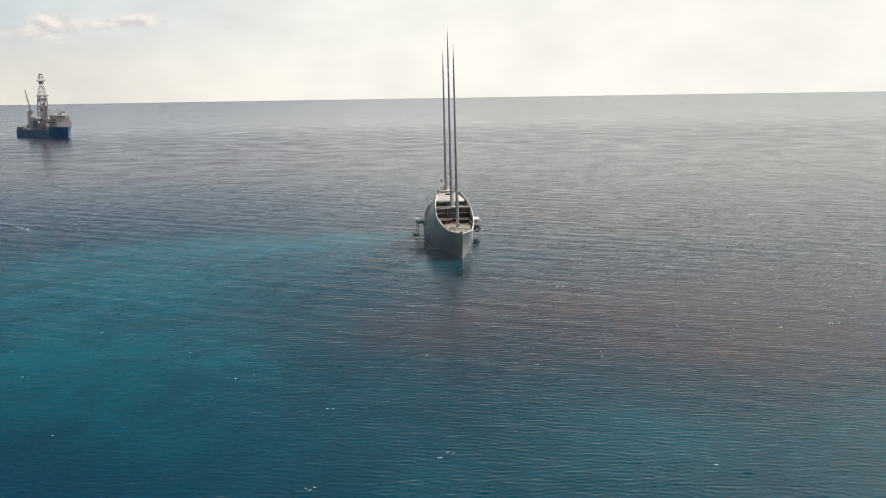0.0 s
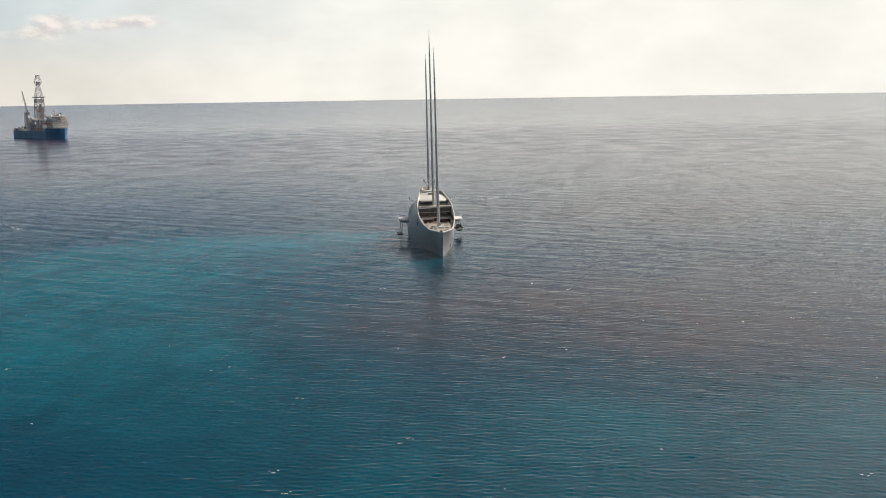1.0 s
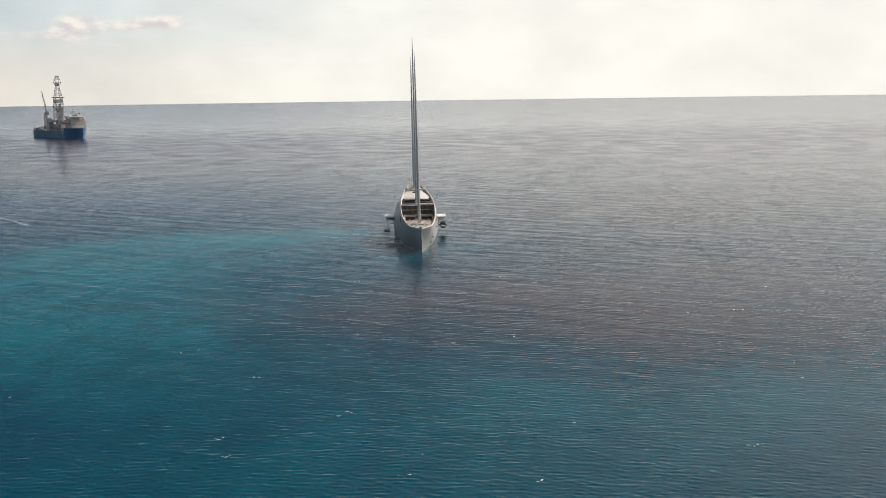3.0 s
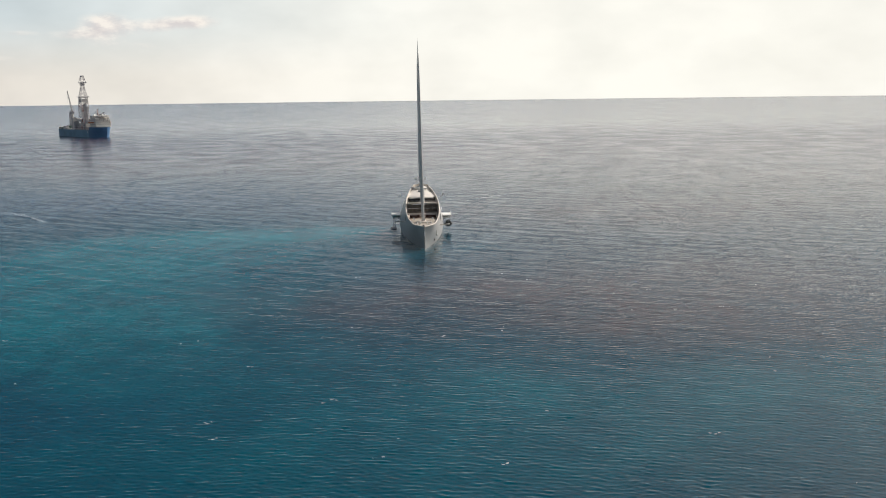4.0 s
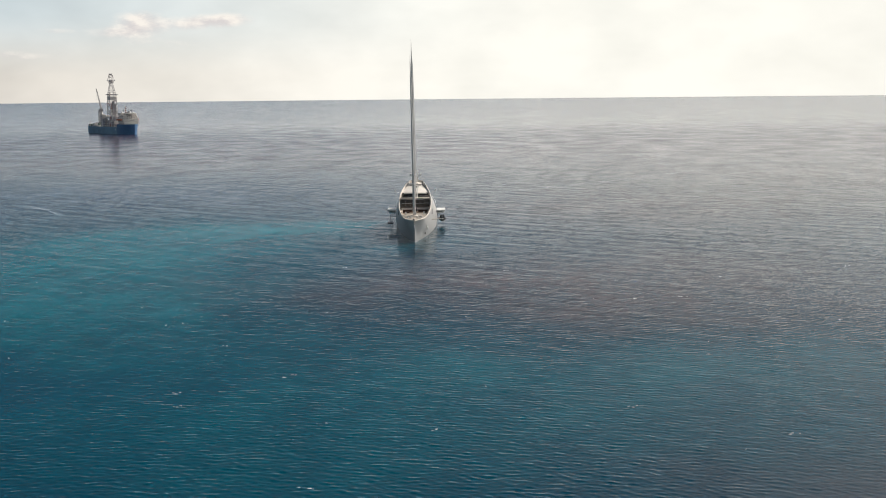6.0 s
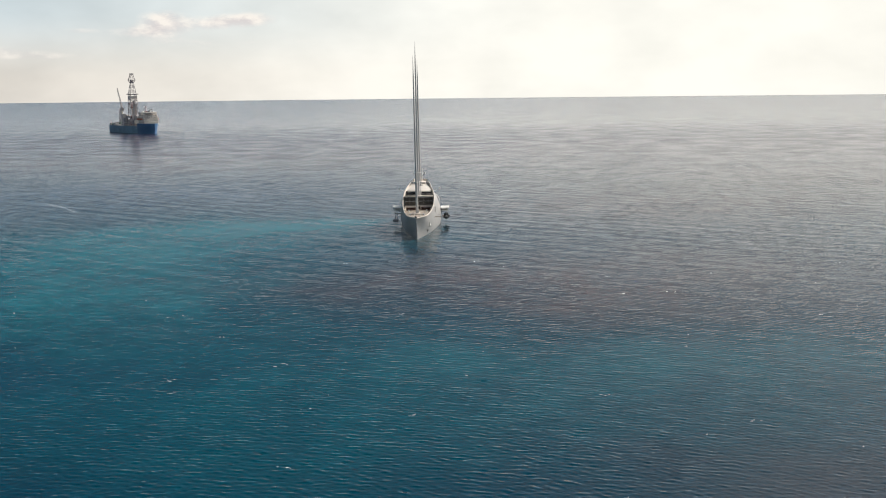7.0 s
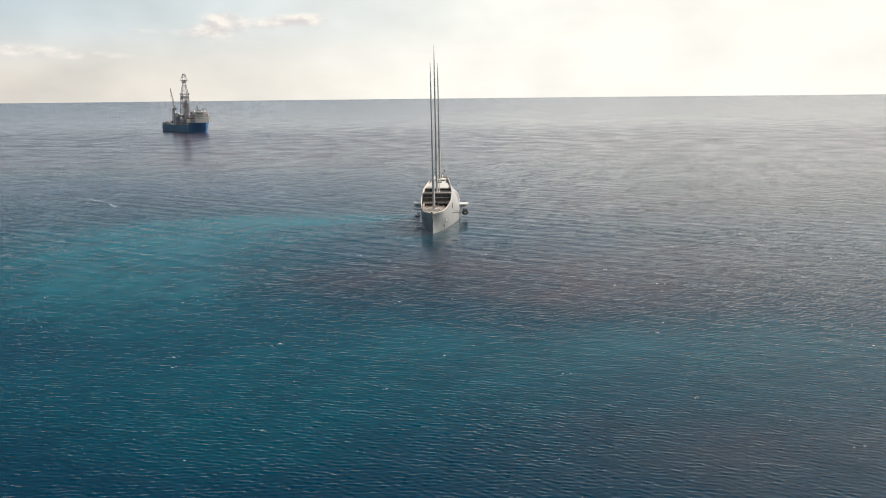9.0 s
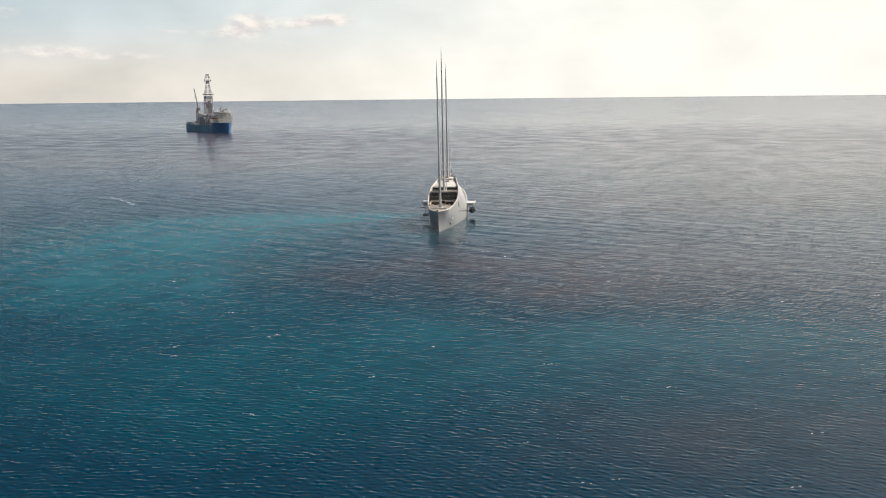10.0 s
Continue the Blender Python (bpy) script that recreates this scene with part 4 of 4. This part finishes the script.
def build_ship_house():
    z = 19.6
    for i, (x0, x1, y0, h) in enumerate(((61, 89, 15.0, 3.6), (61, 88, 15.5, 3.4), (62, 87, 15.2, 3.4), (62, 86, 15.0, 3.4), (63, 85, 14.5, 3.6))):
        lv = part("house_deck", boxm(x0, x1, -y0, y0, z + 0.2, z + h, bev=1.1), M_CREAM, ship, "cream accommodation level")
        part("deck_edge", boxm(x0 - 0.8, x1 + 0.8, -y0 - 0.7, y0 + 0.7, z, z + 0.22), M_WHITE, lv)
        for k in range(int((x1 - x0) / 5.2)):
            xx = x0 + 2.2 + k * 5.2
            part("window", boxm(xx, xx + 1.8, -y0 - 0.07, -y0 + 0.1, z + 1.4, z + 2.6), M_HOUSEGLASS, lv)
        for k in range(8):
            yy = -y0 + 2.0 + k * 3.5
            part("window", boxm(x1 - 0.1, x1 + 0.07, yy, yy + 1.8, z + 1.4, z + 2.6), M_HOUSEGLASS, lv)
        z += h
    br = part("wheelhouse", boxm(66, 77, -16.5, 16.5, z, z + 4.0, bev=0.3), M_CREAM, ship, "cream wheelhouse across the top")
    for k in range(12):
        part("bridge_window", boxm(76.9, 77.1, -16.2 + k * 2.7, -14.0 + k * 2.7, z + 1.4, z + 3.0), M_HOUSEGLASS, br)
    for k in range(4):
        part("bridge_window", boxm(66.6 + k * 2.6, 68.6 + k * 2.6, -16.6, -16.4, z + 1.4, z + 3.0), M_HOUSEGLASS, br)
    part("roof_slab", boxm(65.4, 77.6, -17, 17, z + 4.0, z + 4.4), M_WHITE, br)
    # helideck over the bow
    pad = bmesh.new()
    vs = [[pad.verts.new((86 + math.cos(2 * math.pi * (i + 0.5) / 8) * 11.5, math.sin(2 * math.pi * (i + 0.5) / 8) * 11.5, zz)) for i in range(8)] for zz in (39.0, 39.9)]
    pad.faces.new(vs[0][::-1])
    pad.faces.new(vs[1])
    for i in range(8):
        pad.faces.new((vs[0][i], vs[0][(i + 1) % 8], vs[1][(i + 1) % 8], vs[1][i]))
    hd = part("helideck", pad, M_RIGGREY, ship, "grey eight-sided helicopter deck")
    for y in (-8, 0, 8):
        part("brace", tubem((88, y, 30), (93, y, 39.1), 0.45), M_DERRICK, hd)
        part("brace", tubem((84, y, 36), (90, y, 39.1), 0.35), M_DERRICK, hd)
    mst = part("radar_mast", tubem((64, 0, z), (64, 0, z + 17), 0.9, 0.4), M_RED, ship, "reddish radar mast")
    for k, (h, w) in enumerate(((6, 5), (10, 4), (13.5, 3))):
        part("yard", boxm(63.6, 64.4, -w, w, z + h, z + h + 0.5), M_RIGGREY, mst)
        part("radar_bar", boxm(64.6, 65.4, -w * 0.6, w * 0.6, z + h + 0.7, z + h + 1.3), M_WHITE, mst)
    part("stay", tubem((62.5, 3, z), (64, 0, z + 12), 0.35), M_RED, mst)
    for x, y, r in ((68, -8, 1.8), (70, 6, 2.2), (74, 10, 1.6), (73, -11, 1.5)):
        zt = z + 4.4
        part("satellite_dome", tubem((x, y, zt), (x, y, zt + r * 1.6), r, r * 0.55, 12), M_WHITE, ship, smooth=True)
    part("funnel", boxm(52, 58, 6, 13, 12.8, 36, bev=0.5), M_DBLUE, ship, "blue funnel block")
    for y in (-15.8, 15.8):
        for x in (66, 78):
            lb = part("lifeboat", tubem((x - 4.5, y * 1.07, 28.2), (x + 4.5, y * 1.07, 28.2), 1.5, 1.3, 10), M_ORANGE, ship, "orange enclosed lifeboat", smooth=True)
            part("davit", tubem((x - 3, y * 0.95, 28), (x - 3, y * 1.1, 31), 0.25), M_WHITE, lb)
            part("davit", tubem((x + 3, y * 0.95, 28), (x + 3, y * 1.1, 31), 0.25), M_WHITE, lb)
    for k in range(20):
        part("rail_post", tubem((84 + k * 0.75, -ship_w(84 + k * 0.75), 19.6), (84 + k * 0.75, -ship_w(84 + k * 0.75), 21.0), 0.09, n=5), M_WHITE, ship)


def lattice(parent, name, x, y, w0, d0, w1, d1, z0, z1, bays, r, material, label=""):
    """Four-legged braced steel tower section; w along the ship, d across."""
    d = part(name, tubem((x, y, z0), (x, y, z0 + 0.4), 0.3), material, parent, label)
    cs = ((-1, -1), (1, -1), (1, 1), (-1, 1))

    def corner(k, u):
        return (x + cs[k][0] * (w0 + (w1 - w0) * u) / 2, y + cs[k][1] * (d0 + (d1 - d0) * u) / 2, z0 + (z1 - z0) * u)
    for k in range(4):
        part("leg", tubem(corner(k, 0), corner(k, 1), r * 1.6, r * 1.3, 6), material, d)
    for b in range(bays):
        u0, u1 = b / bays, (b + 1) / bays
        for k in range(4):
            q = (k + 1) % 4
            part("girt", tubem(corner(k, u1), corner(q, u1), r, n=5), material, d)
            part("brace", tubem(corner(k, u0), corner(q, u1), r * 0.8, n=5), material, d)
            if b % 2:
                part("brace", tubem(corner(q, u0), corner(k, u1), r * 0.8, n=5), material, d)
    return d


def build_derrick():
    # drill floor and substructure
    sub = part("drill_floor", boxm(-11, 11, -11, 11, 30, 34, bev=0.3), M_DERRICK, ship, "steel drill floor on legs")
    for sx in (-9.5, 9.5):
        for sy in (-9.5, 9.5):
            part("column", boxm(sx - 1.6, sx + 1.6, sy - 1.6, sy + 1.6, 12.8, 30), M_DERRICK, sub)
    for sx in (-9.5, 9.5):
        part("brace", tubem((sx, -9.5, 13), (sx, 9.5, 29), 0.6), M_DERRICK, sub)
        part("brace", tubem((sx, -10, 29), (-sx, -10, 14), 0.6), M_DERRICK, sub)
    part("cabin", boxm(-16, -11, -10, -2, 30, 36, bev=0.3), M_CREAM, sub)
    part("cabin", boxm(11, 17, -10, -2, 29, 34.5, bev=0.3), M_RED, sub, "red driller's module")
    part("cabin", boxm(19, 26, 2, 11, 27, 34, bev=0.3), M_RED, sub, "red equipment module")
    low = lattice(ship, "derrick_base", 0, 0, 14.5, 15.5, 12, 13, 34, 76, 7, 0.4, M_DERRICK, "lower derrick lattice")
    part("stair_tower", boxm(6.2, 8.2, -3, 1, 34, 64), M_RIGGREY, low)
    part("wind_wall", boxm(-6.6, 6.6, -7.1, 7.1, 66.5, 73.5, bev=0.2), M_CREAM, ship, "cream wind wall round the derrick")
    part("drill_pipe_stand", boxm(-6, 0, 4, 8, 34, 58), M_RIGGREY, low)
    part("racking_board", boxm(-8.4, 8.4, -9, 9, 76.4, 77.8), M_RIGGREY, ship, "walkway round the derrick")
    lattice(ship, "derrick_upper", 0, 0, 12, 13, 4.6, 5.2, 76, 99, 5, 0.28, M_DERRICK, "tapering upper derrick lattice")
    crown = part("crown_block", boxm(-2.4, 2.4, -2.8, 2.8, 99.0, 105.0, bev=0.3), M_DERRICK, ship, "crown block housing")
    lattice(ship, "crown_frame", 0, 0, 4.6, 5.2, 9.6, 10.6, 99, 105, 1, 0.27, M_DERRICK)
    lattice(ship, "crown_frame", 0, 0, 9.6, 10.6, 4.2, 4.6, 105, 117, 2, 0.27, M_DERRICK)
    part("crown_deck", boxm(-5.8, 5.8, -6.3, 6.3, 104.7, 105.4), M_DERRICK, crown)
    part("crown_top", boxm(-2.6, 2.6, -2.8, 2.8, 116.6, 118.2), M_DERRICK, crown)


def build_crane(x, y, h, yaw, length, rise, material):
    c = part("crane_pedestal", tubem((x, y, 12.7), (x, y, h), 2.2, 2.0, 12), M_CREAM, ship, "cream deck crane pedestal")
    part("crane_cab", boxm(x - 3, x + 3, y - 2.8, y + 2.8, h, h + 5, bev=0.3), material, c, "crane cab")
    part("a_frame", tubem((x, y, h + 5), (x - 2.2, y, h + 14), 0.6, 0.5), material, c)
    dx, dy = math.cos(radians(yaw)), math.sin(radians(yaw))
    tip = (x + dx * length, y + dy * length, h + 3 + rise)
    ends = []
    for s in (-1, 1):
        p = (x - dy * s * 1.6, y + dx * s * 1.6, h + 3)
        q = (tip[0] - dy * s * 0.5, tip[1] + dx * s * 0.5, tip[2])
        part("boom_chord", tubem(p, q, 0.42, 0.3, 6), material, c)
        p2, q2 = (p[0], p[1], p[2] + 2.4), (q[0], q[1], q[2] + 0.6)
        part("boom_chord", tubem(p2, q2, 0.42, 0.3, 6), material, c)
        ends.append((Vector(p), Vector(q), Vector(p2), Vector(q2)))
    for k in range(14):
        u0, u1 = k / 14, (k + 1) / 14
        a, b2 = ends
        part("boom_lacing", tubem(a[0].lerp(a[1], u0), b2[2].lerp(b2[3], u1), 0.24, n=5), material, c)
        part("boom_lacing", tubem(b2[0].lerp(b2[1], u0), a[2].lerp(a[3], u1), 0.24, n=5), material, c)
    part("pendant", tubem((x - 2.2, y, h + 14), tip, 0.16, n=5), M_RIGGREY, c)
    part("hoist_line", tubem(tip, (tip[0], tip[1], tip[2] - 22), 0.14, n=5), M_RIGGREY, c)


def build_ship_gear():
    rnd = random.Random(9)
    part("engine_casing", boxm(-23, -15, -16.5, -9.5, 12.9, 38, bev=0.4), M_CREAM, ship, "tall pale grey casing tower")
    for k in range(5):
        part("casing_vent", boxm(-21.5, -16.5, -16.6, -16.3, 16 + k * 4.2, 18 + k * 4.2), M_RIGGREY, ship)
    build_crane(-38, -8, 44, 197, 11.5, 42, M_RIGGREY)
    build_crane(-30, 11, 48, 200, 12, 9, M_RED)
    build_crane(26, 13, 34, 20, 24, 10, M_RIGGREY)
    lattice(ship, "kingpost", -66, -1, 4, 4, 2, 2, 12.9, 48, 7, 0.3, M_RIGGREY, "lattice kingpost by the stern")
    for i in range(4):
        for j in range(3):
            part("stern_module", boxm(-90 + i * 11, -81 + i * 11, -16 + j * 11, -8 + j * 11, 12.9, 15.5 + rnd.random() * 6, bev=0.2), rnd.choice((M_RIGGREY, M_DERRICK, M_CREAM, M_GREEN)), ship)
    for i in range(4):
        part("mud_module", boxm(-13 + i * 3.4, -10.2 + i * 3.4, -17.0, -11.4, 12.9, 22 + rnd.random() * 9, bev=0.2), rnd.choice((M_RIGGREY, M_DERRICK, M_RIGGREY)), ship)
    for i in range(8):
        part("pipe_bay", boxm(13 + i * 5, 17 + i * 5, -16.4, 3, 12.9, 18 + rnd.random() * 9, bev=0.2), rnd.choice((M_RIGGREY, M_DERRICK, M_RED, M_CREAM)), ship)
    for i in range(9):
        part("riser_joint", tubem((-24, -3 + i * 1.4, 26.0), (-13, -3 + i * 1.4, 26.0), 0.6, n=6), M_RIGGREY, ship)
    part("riser_cradle", boxm(-24, -13.8, -4, 9.5, 12.9, 25.4), M_RIGGREY, ship)
    for i in range(16):
        x = -88 + i * 9.2
        part("deck_light", tubem((x, -16.8, 12.9), (x, -16.8, 19.5), 0.16, n=5), M_CREAM, ship)
    # stacked equipment between the derrick and the accommodation, with pipe runs along it
    for i in range(8):
        x, y, h = 14 + i * 4.9, rnd.uniform(-13, -3), rnd.uniform(26, 39) - i * 0.8
        st = part("equipment_stack", boxm(x, x + rnd.uniform(2.6, 4.4), y, y + rnd.uniform(4, 8), 12.9, h, bev=0.25), rnd.choice((M_RIGGREY, M_DERRICK, M_CREAM, M_RED)), ship, "weathered steel equipment stack")
        part("stack_rail", tubem((x, y - 0.2, h + 1.1), (x + 3.4, y - 0.2, h + 1.1), 0.12, n=5), M_WHITE, st)
        part("vent_pipe", tubem((x + 1.2, y + 1.5, h - 0.1), (x + 1.2, y + 1.5, h + rnd.uniform(2.5, 5)), 0.4, 0.35, 8), M_RIGGREY, st)
    for k in range(5):
        part("pipe_run", tubem((-10, -17.1, 14.5 + k * 1.5), (58, -17.1, 14.5 + k * 1.5), 0.28, n=6), (M_RIGGREY, M_CREAM, M_RED)[k % 3], ship)
    part("gangway_boom", tubem((-84, -14, 13), (-97, -10, 24), 0.5, 0.3), M_RED, ship)


build_ship_hull()
build_ship_house()
build_derrick()
build_ship_gear()


# ---- foam on the water ----
def build_foam():
    """Small broken crests scattered over the near water, and a thin drift line."""
    rnd = random.Random(21)
    bm = bmesh.new()

    def fleck(x, y, s, ax):
        """A thin curl of foam lying along a crest."""
        n = rnd.randint(3, 6)
        c, si = math.cos(ax), math.sin(ax)
        a, b2 = [], []
        for i in range(n + 1):
            u = (i / n - 0.5) * 2
            w = s * 0.2 * (1 - u * u) ** 0.5 * rnd.uniform(0.5, 1.3) + 0.015
            px, py = x + u * s * c, y + u * s * si + rnd.uniform(-0.12, 0.12) * s
            z = float(swell(np.array(px), np.array(py), 0.3))
            a.append(bm.verts.new((px, py - w, z + 0.03)))
            b2.append(bm.verts.new((px, py + w, z + 0.05 + 0.25 * w)))
        for i in range(n):
            bm.faces.new((a[i], a[i + 1], b2[i + 1], b2[i]))

    for k in range(70):
        y = -400 + 330 * rnd.random() ** 1.2
        x = rnd.uniform(-150, 210)
        for q in range(rnd.choice((1, 1, 2, 3))):
            fleck(x + rnd.uniform(-1.5, 1.5), y + rnd.uniform(-0.6, 0.6), rnd.uniform(0.14, 0.42), rnd.uniform(-0.35, 0.35))
    # a long faint drift line, a wisp of foam, and the lap of water at the stem
    for pts, gap, wide, small, large in ((((40, 240), (72, 272), (163, 360), (304, 508), (460, 700)), 0.8, 2.2, 0.1, 0.42),
                                         (((-262, 196), (-250, 178), (-236, 160), (-222, 138)), 0.9, 1.6, 0.15, 0.5),
                                         (((-5.2, 14.5), (-0.6, -0.8), (0.6, -0.8), (6.5, 20.5)), 0.8, 0.25, 0.08, 0.24)):
        for (xa, ya), (xb, yb) in zip(pts, pts[1:]):
            n = max(2, int(math.hypot(xb - xa, yb - ya) / gap))
            for i in range(n):
                u = (i + rnd.random()) / n
                fleck(xa + (xb - xa) * u + rnd.gauss(0, wide), ya + (yb - ya) * u + rnd.gauss(0, wide), rnd.uniform(small, large), rnd.uniform(-0.2, 0.6))
    ob = new("sea_foam", finish(bm, "sea_foam", M_FOAM))
    tagged(ob, "scattered white flecks of foam on wave crests", "foam", kind="stuff")


build_foam()
